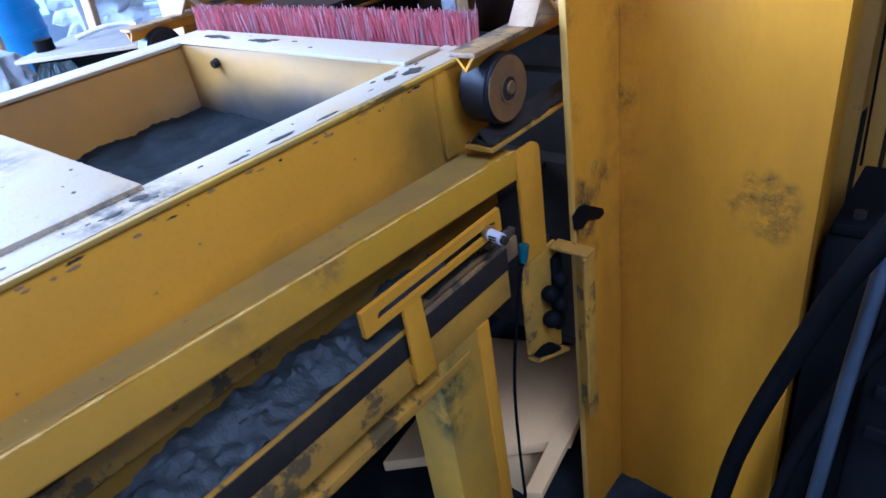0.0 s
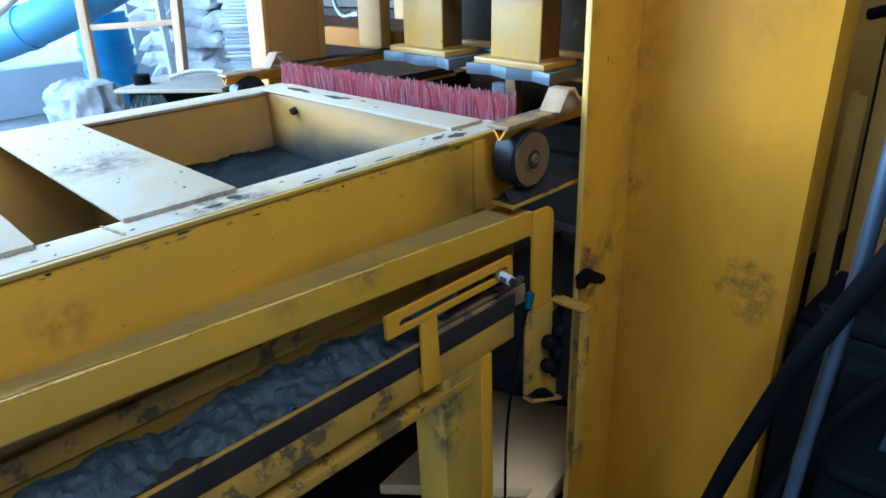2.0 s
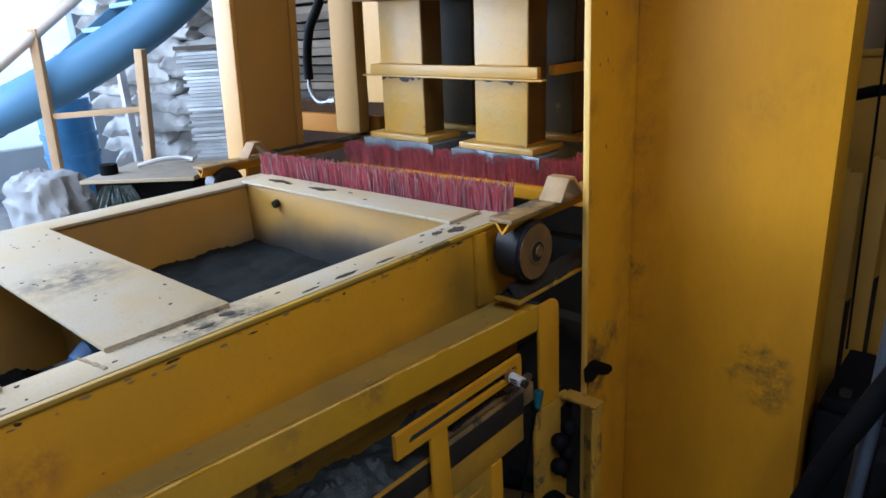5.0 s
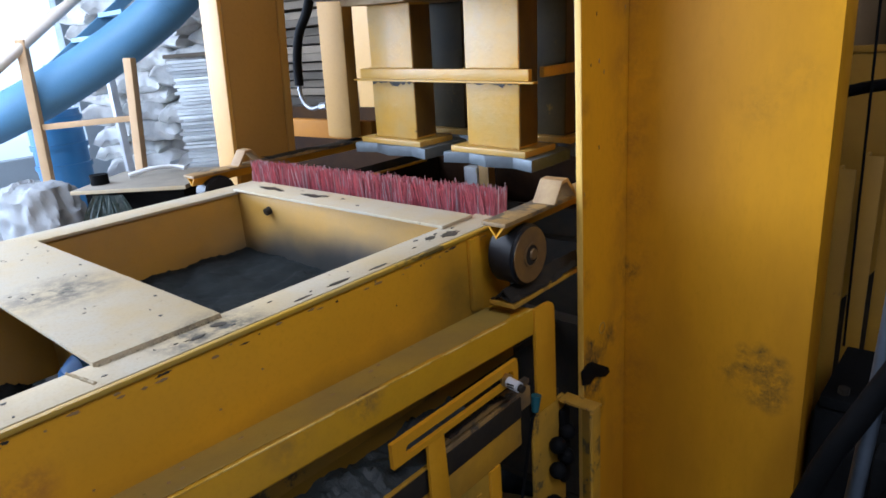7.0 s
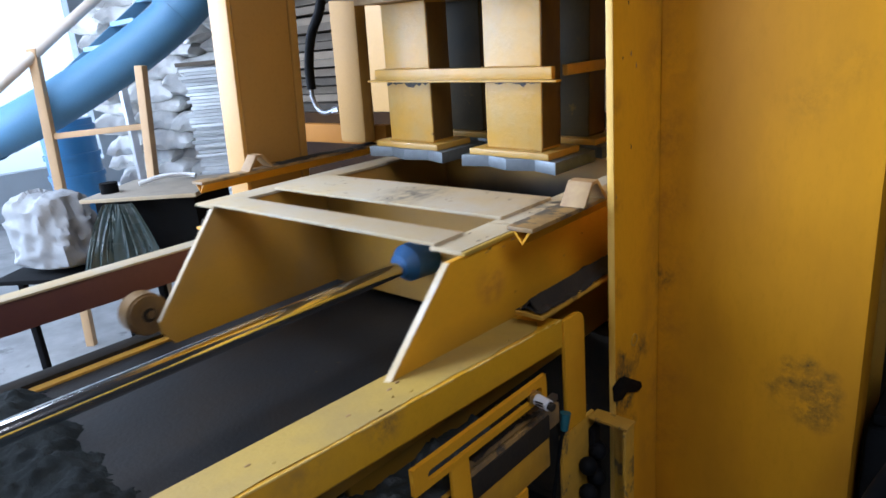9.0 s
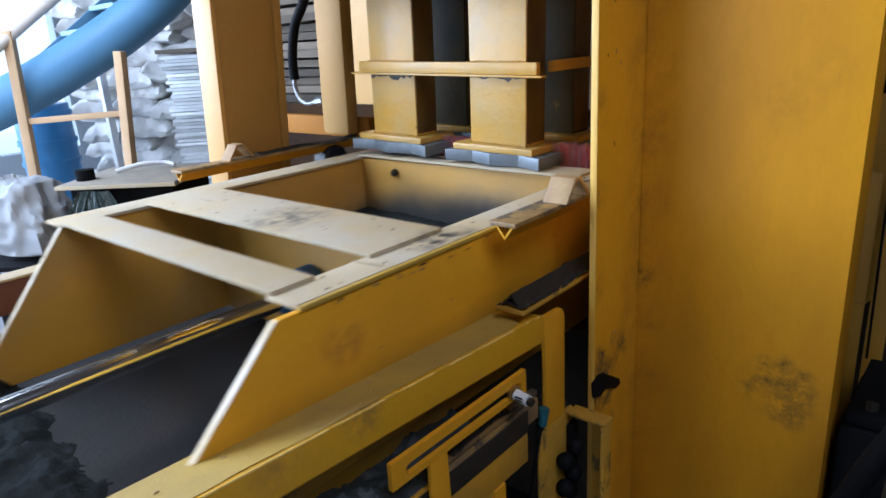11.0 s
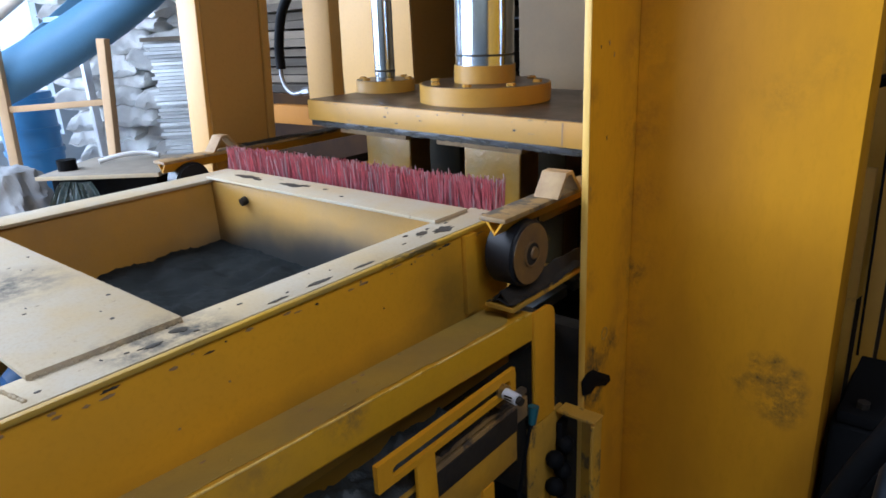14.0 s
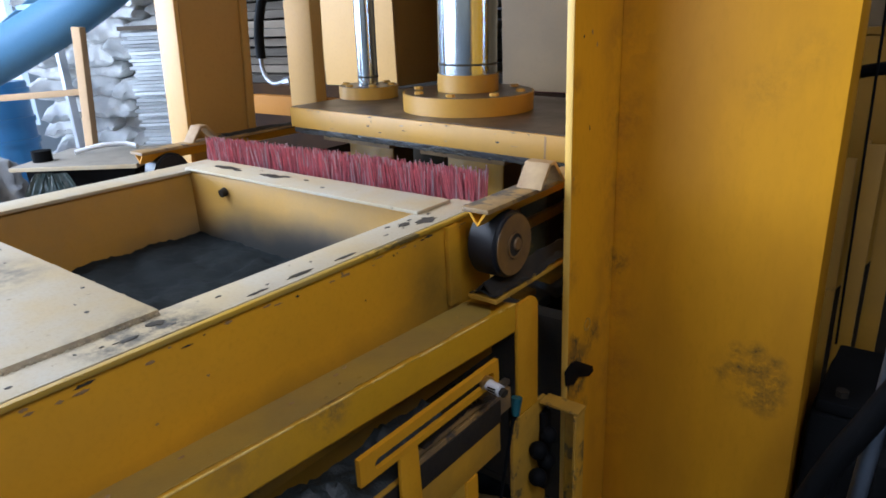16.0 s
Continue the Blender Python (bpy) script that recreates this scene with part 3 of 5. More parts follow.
box(bm, (-1.62, 0.10, 0.915), (-0.722, 1.16, 0.93), 0.002)
part("bed_plate", bm, bed_steel, bed, "dark worn steel bed plate")
bm = B()
box(bm, (-1.625, -1.2, 0.90), (-1.572, 1.0, 0.945), 0.003)
part("far_ledge", bm, grimy, bed)
bm = B()
box(bm, (-1.5715, -1.2, 0.90), (-1.545, 1.0, 0.936), 0.003)
part("far_strip", bm, worn_paint, bed)
bm = B()
box(bm, (-1.64, -1.2, 0.0), (-1.60, 1.16, 0.89), 0.003)
part("far_skirt", bm, paint, bed)
for lo, hi in (((-1.62, 1.165, 0.45), (-0.60, 1.21, 0.93)), ((-1.62, 1.70, 0.45), (-0.60, 1.75, 0.93)), ((-1.62, 1.211, 0.45), (-1.56, 1.699, 0.93)), ((-0.66, 1.211, 0.45), (-0.60, 1.699, 0.93))):
    bm = B()
    box(bm, lo, hi, 0.004)
    part("mould_wall", bm, grimy, bed, "greasy dark mould box wall")
bm = B()
box(bm, (-1.62, 1.165, 0.43), (-0.60, 1.75, 0.449))
part("mould_base", bm, grimy, bed)
# Another dark plate added, closing the view below the stamps.
bm = B()
box(bm, (-1.60, 1.76, 0.6), (-0.58, 1.775, 1.02), 0.002)
part("rear_apron", bm, grimy, bed, "dark plate added to close the view below the stamps")
# lower frame under the near beam
worn_leg = smudged(material("oily_leg_paint", (0.50, 0.27, 0.012), 0.45, second=(0.34, 0.20, 0.03), scale=7, amount=0.8, bump=0.12),
                   [(-0.60, 0.63, 0.76, 0.10, 1.6), (-0.60, 0.62, 0.68, 0.07, 1.2)], (0.05, 0.06, 0.015), 16)
bm = B()
box(bm, (-0.69, -0.9, 0.985), (-0.675, 0.84, 1.022), 0.002)
part("side_plate", bm, worn_paint, bed)
bm = B()
box(bm, (-0.70, -0.9, 0.886), (-0.598, 0.83, 0.93), 0.002)
part("lower_ledge", bm, grimy, bed)
bm = B()
box(bm, (-0.606, -0.9, 0.9305), (-0.5975, 0.58, 0.9335), 0.001)
part("ledge_edge", bm, worn_paint, bed, "flaking yellow edge of the ledge")
bm = B()
box(bm, (-0.64, -0.9, 0.825), (-0.60, 0.83, 0.8855), 0.003)
part("lower_web", bm, worn_paint, bed)
bm = B()
box(bm, (-0.66, -0.9, 0.775), (-0.60, 0.70, 0.795), 0.002)
part("lower_rail", bm, worn_paint, bed)
bm = B()
box(bm, (-0.69, 0.62, 0.0), (-0.602, 0.725, 0.8245), 0.004)
leg = part("leg", bm, worn_leg, bed, "yellow leg stained with greenish oil")
bm = B()
box(bm, (-0.69, 0.7255, 0.0), (-0.598, 0.757, 0.8245), 0.003)
part("leg_flange", bm, paint, leg)
bm = B()
box(bm, (-0.69, -0.55, 0.0), (-0.602, -0.45, 0.8245), 0.004)
part("leg", bm, paint, bed)
bm = B()
# Dark backing added for the darkness behind the beam.
box(bm, (-0.71, -0.9, 0.80), (-0.703, 0.86, 1.034))
part("dark_back", bm, grimy, bed)
bm = B()
prism(bm, [(0.886, 0.866), (0.953, 0.862)] + [(0.929 + 0.024 * math.cos(a), 1.064 + 0.024 * math.sin(a)) for a in (0, 0.4, 0.8, 1.2, math.pi / 2)] + [(0.885, 1.088)], "x", -0.605, -0.597, 0.0015)
part("end_strap", bm, paint, bed, "yellow strap plate at the beam end")
bm = B()
box(bm, (-0.594, 0.955, 0.858), (-0.514, 0.990, 0.864), 0.002)
box(bm, (-0.552, 0.976, 0.45), (-0.522, 0.984, 0.8575), 0.002)
box(bm, (-0.5215, 0.950, 0.45), (-0.514, 0.984, 0.8575), 0.002)
part("angle_bracket", bm, worn_paint, bed, "greasy yellow angle bracket")
bm = B()
prism(bm, [(0.868, 0.862), (0.985, 0.862), (0.985, 0.60), (0.868, 0.655)], "x", -0.606, -0.598, 0.002)
part("valve_plate", bm, worn_paint, bed, "greasy yellow plate behind the valve knobs")
bm = B()
prism(bm, [(0.868, 0.652), (0.985, 0.597), (0.985, 0.588), (0.868, 0.643)], "x", -0.606, -0.580, 0.002)
part("plate_lip", bm, worn_paint, bed)
bm = B()
heap(bm, -0.597, -0.581, 0.875, 0.98, 0.0, lambda u, v: 0.652 - 0.055 * v + 0.022 * (1 - u) * math.sin(math.pi * v), 10, 24, 31.0, 0.006)
part("grease_clot", bm, black_rubber, bed, "black grease clotted on the lip")
bm = B()
# Small dark backing added behind the gap at the valve knobs.
box(bm, (-0.63, 0.90, 0.68), (-0.62, 1.0, 0.861), 0.002)
part("dark_web", bm, grimy, bed)
bm = B()
prism(bm, [(0.985, 0.922), (1.01, 0.930), (1.03, 0.926), (1.10, 0.882), (1.105, 0.868), (1.085, 0.866), (1.04, 0.886), (1.02, 0.880), (0.99, 0.890)], "x", -0.5597, -0.556, 0.001)
part("greasy_tab", bm, black_rubber, press_frame, "small black greasy tab")

# sand that has spilled on the bed
bm = B()
heap(bm, -1.54, -0.725, -0.75, 0.36, 0.925, lambda u, v: -0.012 + 0.045 * min(1.0, (1 - v) / 0.12) + 0.06 * (1 - v) - 0.026 * u, 150, 160, 3.0, 0.022)
single("spilled_sand", bm, sand, "damp dark grey sand spilled over the bed plate", "sand", kind="stuff")
bm = B()
heap(bm, -0.70, -0.605, -0.9, 0.72, 0.931, lambda u, v: 0.062 * (1 - u) * (0.5 + 0.5 * (1 - v)), 24, 260, 7.0, 0.017)
single("ledge_sand", bm, material("wet_ledge_sand", (0.028, 0.038, 0.041), 0.55, spec=0.45, second=(0.024, 0.032, 0.034), scale=14, amount=0.9, fine=200, bump=0.9, spots=(0.06, 0.08, 0.085), spot_scale=16, spot_cut=0.60), "wet grey sand caked along the ledge", "sand", kind="stuff")

# ---- slotted sensor bracket, sensor, valve knobs, cable ----
bracket = thing("slotted_bracket", "yellow slotted flat-bar bracket on a welded stem", "bracket")
x = -0.585


def rounded_slot(y0, y1, z0, z1, seg=6):
    """Outline of a slot with round ends, anticlockwise."""
    r, zc = (z1 - z0) / 2, (z0 + z1) / 2
    right = [(y1 - r + r * math.sin(a), zc - r * math.cos(a)) for a in (math.pi * k / seg for k in range(seg + 1))]
    left = [(y0 + r - r * math.sin(a), zc + r * math.cos(a)) for a in (math.pi * k / seg for k in range(seg + 1))]
    return right + left


def plate_with_slot(bm, x0, x1, outer, inner):
    """A flat plate with one slot; both outlines have the same number of points."""
    loops = [[bm.verts.new((xx, *p)) for p in pts] for xx, pts in ((x0, outer), (x1, outer), (x1, inner), (x0, inner))]
    k = len(outer)
    for a, b in zip(loops, loops[1:] + loops[:1]):
        for i in range(k):
            bm.faces.new((a[i], a[(i + 1) % k], b[(i + 1) % k], b[i]))
    bmesh.ops.recalc_face_normals(bm, faces=bm.faces[:])
    return bm


slot_in = rounded_slot(0.507, 0.786, 0.9975, 1.0135)
slot_out = []
for py, pz in slot_in:
    slot_out.append((0.800 if py > 0.775 else 0.480 if py < 0.518 else py, 1.0295 if pz > 1.0055 else 0.9875))
slot_out = [(min(max(a, 0.480), 0.800), b) for a, b in slot_out]
slot_out[3] = (0.800, 1.0055)
slot_out[10] = (0.480, 1.0055)
for k, (a, b) in ((2, (0.800, 0.992)), (4, (0.800, 1.020)), (9, (0.480, 1.020)), (11, (0.480, 0.992)), (1, (0.800, 0.9875)), (5, (0.798, 1.0295)), (8, (0.480, 1.0295)), (12, (0.480, 0.9875))):
    slot_out[k] = (a, b)
part("slotted_plate", plate_with_slot(B(), x - 0.004, x + 0.004, slot_out, slot_in), paint, bracket)
bm = B()
prism(bm, [(0.556, 0.9865), (0.594, 0.9865), (0.598, 0.842), (0.554, 0.842)], "x", x - 0.004, x + 0.003, 0.0012)
part("stem", bm, paint, bracket)
bm = B()
box(bm, (-0.5995, 0.557, 0.845), (x - 0.0045, 0.595, 0.875), 0.002)
part("stem_lug", bm, paint, bracket)
sensor = thing("proximity_sensor", "small brass proximity sensor with a white label", "sensor")
bm = B()
rod(bm, (-0.602, 0.772, 1.006), (-0.572, 0.757, 1.006), 0.0085)
rod(bm, (-0.580, 0.761, 1.006), (-0.574, 0.758, 1.006), 0.013, seg=6)
part("barrel", bm, brass, sensor)
bm = B()
rod(bm, (-0.5715, 0.7565, 1.006), (-0.546, 0.7535, 1.004), 0.0095)
part("label_sleeve", bm, white_plastic, sensor)
bm = B()
rod(bm, (-0.5455, 0.7535, 1.004), (-0.538, 0.7525, 1.003), 0.007)
part("tip", bm, grimy, sensor)
for dz in (-0.002, 0.003):
    bm = B()
    box(bm, (-0.566, 0.7445, 1.005 + dz), (-0.552, 0.7455, 1.0075 + dz))
    part("printed_bar", bm, grimy, sensor, "unreadable dark print on the label")
valve = thing("valve_block", "black greasy valve block with round knobs", "valve")
bm = B()
box(bm, (-0.5975, 0.958, 0.66), (-0.584, 0.983, 0.835), 0.004)
part("body", bm, black_rubber, valve)
for y, z in ((0.930, 0.772), (0.968, 0.785), (0.928, 0.712), (0.962, 0.728)):
    bm = B()
    bmesh.ops.create_uvsphere(bm, u_segments=18, v_segments=12, radius=0.018, matrix=Matrix.Translation((-0.582, y, z)))
    rod(bm, (-0.60, y, z), (-0.588, y, z), 0.009, seg=12)
    part("knob", bm, black_rubber, valve)
bm = B()
tube(bm, [(-0.592, 0.866, 0.882), (-0.595, 0.852, 0.84), (-0.61, 0.82, 0.6), (-0.60, 0.80, 0.3), (-0.61, 0.82, 0.02)], 0.0035, 8)
single("sensor_cable", bm, black_rubber, "thin black sensor cable hanging down the frame", "cable")
bm = B()
rod(bm, (-0.592, 0.872, 0.915), (-0.592, 0.866, 0.882), 0.010, 0.007)
single("cable_fitting", bm, teal, "small teal cable fitting", "fitting")
bm = B()
box(bm, (-0.612, 0.60, 0.945), (-0.600, 0.862, 0.955), 0.001)
box(bm, (-0.615, 0.595, 0.897), (-0.600, 0.865, 0.938), 0.002)
single("greasy_bar", bm, rail_grime, "greasy yellow flat bar under the slotted bracket", "bar")
bm = B()
heap(bm, -0.611, -0.594, 0.62, 0.80, 0.953, lambda u, v: 0.012 * math.sin(math.pi * v), 10, 40, 41.0, 0.008)
single("bracket_grit", bm, grimy, "dark dried grit caked behind the bracket", "grit", kind="stuff")

# ---- feeder carriage ----
feeder = thing("feeder_carriage", "yellow steel feeder carriage with two open bays holding grey sand", "feeder")
XN, XF = -0.69, -1.475
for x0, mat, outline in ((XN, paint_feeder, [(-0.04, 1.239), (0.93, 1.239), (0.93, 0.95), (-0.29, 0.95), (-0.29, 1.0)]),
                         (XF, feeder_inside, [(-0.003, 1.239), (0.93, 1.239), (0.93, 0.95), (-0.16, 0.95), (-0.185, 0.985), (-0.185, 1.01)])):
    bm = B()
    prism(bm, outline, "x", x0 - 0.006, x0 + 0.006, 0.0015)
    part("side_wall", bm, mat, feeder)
for x0, (ya, za), (yb, zb) in ((XN, (-0.042, 1.2375), (-0.288, 1.002)), (XF, (-0.004, 1.2375), (-0.184, 1.012))):
    d = Vector((0, yb - ya, zb - za)).normalized()
    nrm = Vector((0, d.z, -d.y)) * 0.0016
    bm = B()
    prism(bm, [(ya - abs(nrm.y) * 0.6, za + abs(nrm.z) * 0.6), (yb - abs(nrm.y) * 0.6, zb + abs(nrm.z) * 0.6), (yb - abs(nrm.y) * 1.6, zb + abs(nrm.z) * 1.6), (ya - abs(nrm.y) * 1.6, za + abs(nrm.z) * 1.6)], "x", x0 - 0.0062, x0 + 0.0062)
    part("cut_edge", bm, chipped_edge, feeder, "pale chipped plate edge")
bm = B()
box(bm, (-0.6890, -0.007, 1.2392), (-0.6798, 0.93, 1.2464), 0.0028)
part("edge_strip", bm, edge_paint, feeder, "worn yellow rounded edge")
bm = B()
box(bm, (-0.757, -0.007, 1.2395), (-0.6892, 0.93, 1.247), 0.001)
part("near_top_strip", bm, dusty, feeder, "dusty yellow top strip")
bm = B()
box(bm, (-1.545, -0.007, 1.2395), (-1.462, 0.93, 1.247), 0.002)
part("far_top_strip", bm, dusty, feeder, "dusty yellow top strip")
for y0, y1, z1 in ((-0.007, 0.068, 1.2495), (0.176, 0.345, 1.2495), (0.822, 0.912, 1.2495)):
    bm = B()
    near = -0.014 if y0 > 0.5 else 0.0
    prism(bm, [(-1.475, y0), (-0.745, y0 + near), (-0.745, y1 + near), (-1.475, y1)], "z", z1 - 0.002 if y0 > 0.5 else z1 - 0.0022, z1 + 0.004, 0.001)
    part("cover_plate", bm, dusty, feeder, "dust-covered yellow cover plate")
bm = B()
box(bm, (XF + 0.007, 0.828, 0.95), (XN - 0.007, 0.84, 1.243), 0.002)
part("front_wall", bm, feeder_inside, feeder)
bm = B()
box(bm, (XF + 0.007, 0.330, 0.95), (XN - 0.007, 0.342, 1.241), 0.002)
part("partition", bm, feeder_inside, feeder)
bm = B()
box(bm, (XN + 0.0065, 0.80, 1.10), (XN + 0.0155, 0.83, 1.238), 0.001)
part("end_rib", bm, paint_feeder, feeder)
bm = B()
rod(bm, (-1.33, 0.8275, 1.212), (-1.33, 0.814, 1.209), 0.010, 0.009)
part("bolt", bm, grimy, feeder, "greasy black bolt head")
bm = B()
heap(bm, XF + 0.008, XN - 0.008, 0.343, 0.827, 1.02, lambda u, v: 0.03 + 0.045 * min(1, v / 0.30) ** 0.8 - 0.02 * u, 60, 60, 1.0, 0.012)
part("sand_load", bm, sand, feeder, "damp dark grey sand in the feeder bay")


def roller(x_in, x_out, y, z, r=0.055, tyre=rubber):
    s = 1 if x_out > x_in else -1
    bm = B()
    rod(bm, (x_in, y, z), (x_out, y, z), r, seg=48)
    bmesh.ops.bevel(bm, geom=[e for e in bm.edges if abs(e.verts[0].co.x - e.verts[1].co.x) < 1e-5 and e.calc_length() < 0.02], offset=0.006, segments=3, affect="EDGES")
    w = part("roller", bm, tyre, feeder, "steel roller with a worn yellow hub")
    bm = B()
    rod(bm, (x_out + s * 0.0005, y, z), (x_out + s * 0.002, y, z), r * 0.91, seg=48)
    part("hub_disc", bm, hub_mat, w)
    bm = B()
    ring(bm, (x_out + s * 0.0022, y, z), r * 0.40, r * 0.34, s * 0.0025, "x", 28)
    part("circlip", bm, hub_mat, w)
    bm = B()
    rod(bm, (x_out + s * 0.0021, y, z), (x_out + s * 0.0028, y, z), r * 0.335, seg=28)
    part("hub_recess", bm, grimy, w, "dark greasy hub recess")
    bm = B()
    rod(bm, (x_out + s * 0.003, y + 0.1 * r, z), (x_out + s * 0.006, y + 0.1 * r, z), r * 0.20, r * 0.17, seg=20)
    part("axle_end", bm, hub_mat, w)


roller(-0.662, -0.604, 0.885, 1.197, 0.057)
roller(XF - 0.175, XF - 0.235, 0.888, 1.212, 0.048)
roller(XF - 0.075, XF - 0.02, -0.195, 1.03, 0.05, hub_mat)
bm = B()
rod(bm, (-1.10, -1.9, 1.075), (-1.10, 0.26, 1.075), 0.0185, seg=32)
part("piston_rod", bm, chrome_level, feeder, "polished chrome piston rod")
bm = B()
rod(bm, (-1.10, 0.235, 1.08), (-1.10, 0.26, 1.08), 0.028, 0.045, seg=24)
rod(bm, (-1.10, 0.2605, 1.08), (-1.10, 0.3295, 1.08), 0.045, 0.048, seg=24)
part("rod_coupling", bm, blue_fit, feeder, "blue painted rod coupling")


def bristle_row(x0, x1, y, width, z0, height, count, seed, gaps=()):
    rnd = random.Random(seed)
    bm = B()
    for i in range(count):
        bx, by = x0 + (x1 - x0) * (i + rnd.random()) / count, y + rnd.uniform(-width, width)
        if any(a < bx < b for a, b in gaps):
            continue
        hh = height * rnd.uniform(0.80, 1.10)
        lx, ly, r = rnd.gauss(0, 0.004) + 0.012 * noise.noise(Vector((bx * 45, seed, 0))), rnd.gauss(0, 0.004) + 0.010 * noise.noise(Vector((bx * 38, seed, 5))), rnd.uniform(0.0008, 0.0016)
        lo = [bm.verts.new((bx + r * math.cos(a), by + r * math.sin(a), z0)) for a in (0.5, 2.6, 4.7)]
        hi = [bm.verts.new((bx + lx + 0.8 * r * math.cos(a), by + ly + 0.8 * r * math.sin(a), z0 + hh)) for a in (0.5, 2.6, 4.7)]
        for k in range(3):
            bm.faces.new((lo[k], lo[(k + 1) % 3], hi[(k + 1) % 3], hi[k]))
        bm.faces.new(hi)
    return bm


bm = B()
box(bm, (-1.545, 0.918, 1.205), (-0.70, 0.955, 1.238), 0.003)
fb = part("brush_bar", bm, grimy, feeder)
part("bristles", bristle_row(-1.54, -0.70, 0.937, 0.015, 1.238, 0.060, 2600, 5), bristle_mat, fb, "dense row of pink brush bristles")

part("pale_bristles", bristle_row(-1.54, -0.70, 0.937, 0.016, 1.238, 0.063, 420, 15), pale_bristle, fb, "worn pale bristles")


def oil_spot(x, y, z, a, c, seed):
    """A thin irregular splash of dried oil."""
    rnd = random.Random(seed)
    k = 18
    pts = [(x + a * math.cos(2 * math.pi * i / k) * rnd.uniform(0.55, 1.15), y + c * math.sin(2 * math.pi * i / k) * rnd.uniform(0.55, 1.15)) for i in range(k)]
    part("oil_spot", prism(B(), pts, "z", z, z + 0.0006), oil, feeder, "black dried oil splash")


def weld_bead(a, b, count, seed):
    """A lumpy weld seam."""
    rnd = random.Random(seed)
    a, b = Vector(a), Vector(b)
    bm = B()
    for k in range(count):
        p = a.lerp(b, (k + 0.5 * rnd.random()) / count)
        bmesh.ops.create_icosphere(bm, subdivisions=1, radius=rnd.uniform(0.0018, 0.0036), matrix=Matrix.Translation(p))
    tagged(part("weld_bead", bm, dusty, feeder), "pale lumpy weld seam", kind="stuff")


weld_bead((-0.745, 0.18, 1.2475), (-0.745, 0.345, 1.2475), 34, 3)
weld_bead((-0.757, 0.150, 1.2475), (-0.70, 0.160, 1.2475), 12, 4)
weld_bead((-0.745, 0.0, 1.2475), (-0.745, 0.068, 1.2475), 14, 5)
weld_bead((-1.475, 0.345, 1.2500), (-0.80, 0.3455, 1.2500), 60, 6)
TOP, PLATE = 1.2472, 1.2536
spots = [(-1.37, 0.868, PLATE, 0.048, 0.012), (-1.325, 0.862, PLATE, 0.02, 0.006), (-1.20, 0.863, PLATE, 0.040, 0.014), (-1.165, 0.872, PLATE, 0.018, 0.006), (-1.10, 0.872, PLATE, 0.008, 0.004), (-1.02, 0.845, PLATE, 0.006, 0.004),
         (-0.713, 0.79, TOP, 0.014, 0.024), (-0.728, 0.755, TOP, 0.009, 0.014), (-0.742, 0.73, TOP, 0.004, 0.006), (-0.70, 0.60, TOP, 0.004, 0.020), (-0.703, 0.52, TOP, 0.005, 0.022),
         (-0.70, 0.45, TOP, 0.003, 0.016), (-0.725, 0.33, TOP, 0.008, 0.012), (-0.712, 0.29, TOP, 0.005, 0.012)]
for k, s in enumerate(spots):
    oil_spot(*s, 40 + k)
rnd = random.Random(77)
for k in range(26):
    oil_spot(rnd.uniform(-1.40, -0.80), rnd.uniform(0.19, 0.33), PLATE, rnd.uniform(0.001, 0.004), rnd.uniform(0.001, 0.003), 100 + k)
for k in range(20):
    oil_spot(rnd.uniform(-0.75, -0.70), rnd.uniform(0.0, 0.9), TOP, rnd.uniform(0.001, 0.003), rnd.uniform(0.001, 0.006), 160 + k)



def chip(x, y, z, a, c, seed, owner):
    """A small dirty paint chip on an upright face."""
    rnd = random.Random(seed)
    pts = [(y + a * math.cos(2 * math.pi * i / 17) * rnd.uniform(0.5, 1.15), z + c * math.sin(2 * math.pi * i / 17) * rnd.uniform(0.5, 1.15)) for i in range(17)]
    part("paint_chip", prism(B(), pts, "x", x, x + 0.0006), rusty if seed % 3 else oil, owner, "rusty paint chip")


rnd = random.Random(5)
for k in range(34):
    chip(XN + 0.0061, rnd.uniform(0.05, 0.90), 1.2335 - 0.008 * rnd.random() ** 2, rnd.uniform(0.002, 0.012), rnd.uniform(0.0008, 0.0024), 200 + k, feeder)
for k in range(5):
    chip(XN + 0.0061, rnd.uniform(0.05, 0.90), rnd.uniform(1.11, 1.20), rnd.uniform(0.001, 0.0025), rnd.uniform(0.001, 0.002), 240 + k, feeder)
for k in range(7):
    chip(-0.5599, rnd.uniform(1.005, 1.17), rnd.uniform(0.85, 1.65), rnd.uniform(0.0008, 0.0022), rnd.uniform(0.0015, 0.006), 270 + k, press_frame)

# ---- sole-cleaning brush that runs below the stamps ----
sole_brush = thing("cleaning_brush", "pink bristle brush on a yellow bar below the stamps", "brush")
bm = B()
box(bm, (-1.60, -0.01, 1.185), (-0.70, 0.09, 1.215), 0.003)
part("bar", bm, paint, sole_brush)
part("bristles", bristle_row(-1.58, -0.74, 0.035, 0.02, 1.215, 0.062, 3000, 8), bristle_mat, sole_brush)
bm = bristle_row(-0.75, -0.70, 0.05, 0.04, 1.215, 0.085, 260, 9)
part("end_bristles", bm, bristle_mat, sole_brush)

# ---- press head with stamps and rods ----
head = thing("stamping_ram", "yellow press ram with stamps, zigzag soles and chrome rods", "press ram")
HX0, HX1, HY0, HY1 = -1.545, -0.60, 1.20, 1.72
bm = B()
box(bm, (HX0, HY0, 1.724), (HX1, HY1, 1.778), 0.003)
part("head_plate", bm, head_paint, head)
bm = B()
box(bm, (HX0 + 0.004, HY0 + 0.004, 1.7785), (HX1 - 0.004, HY1 - 0.004, 1.78))
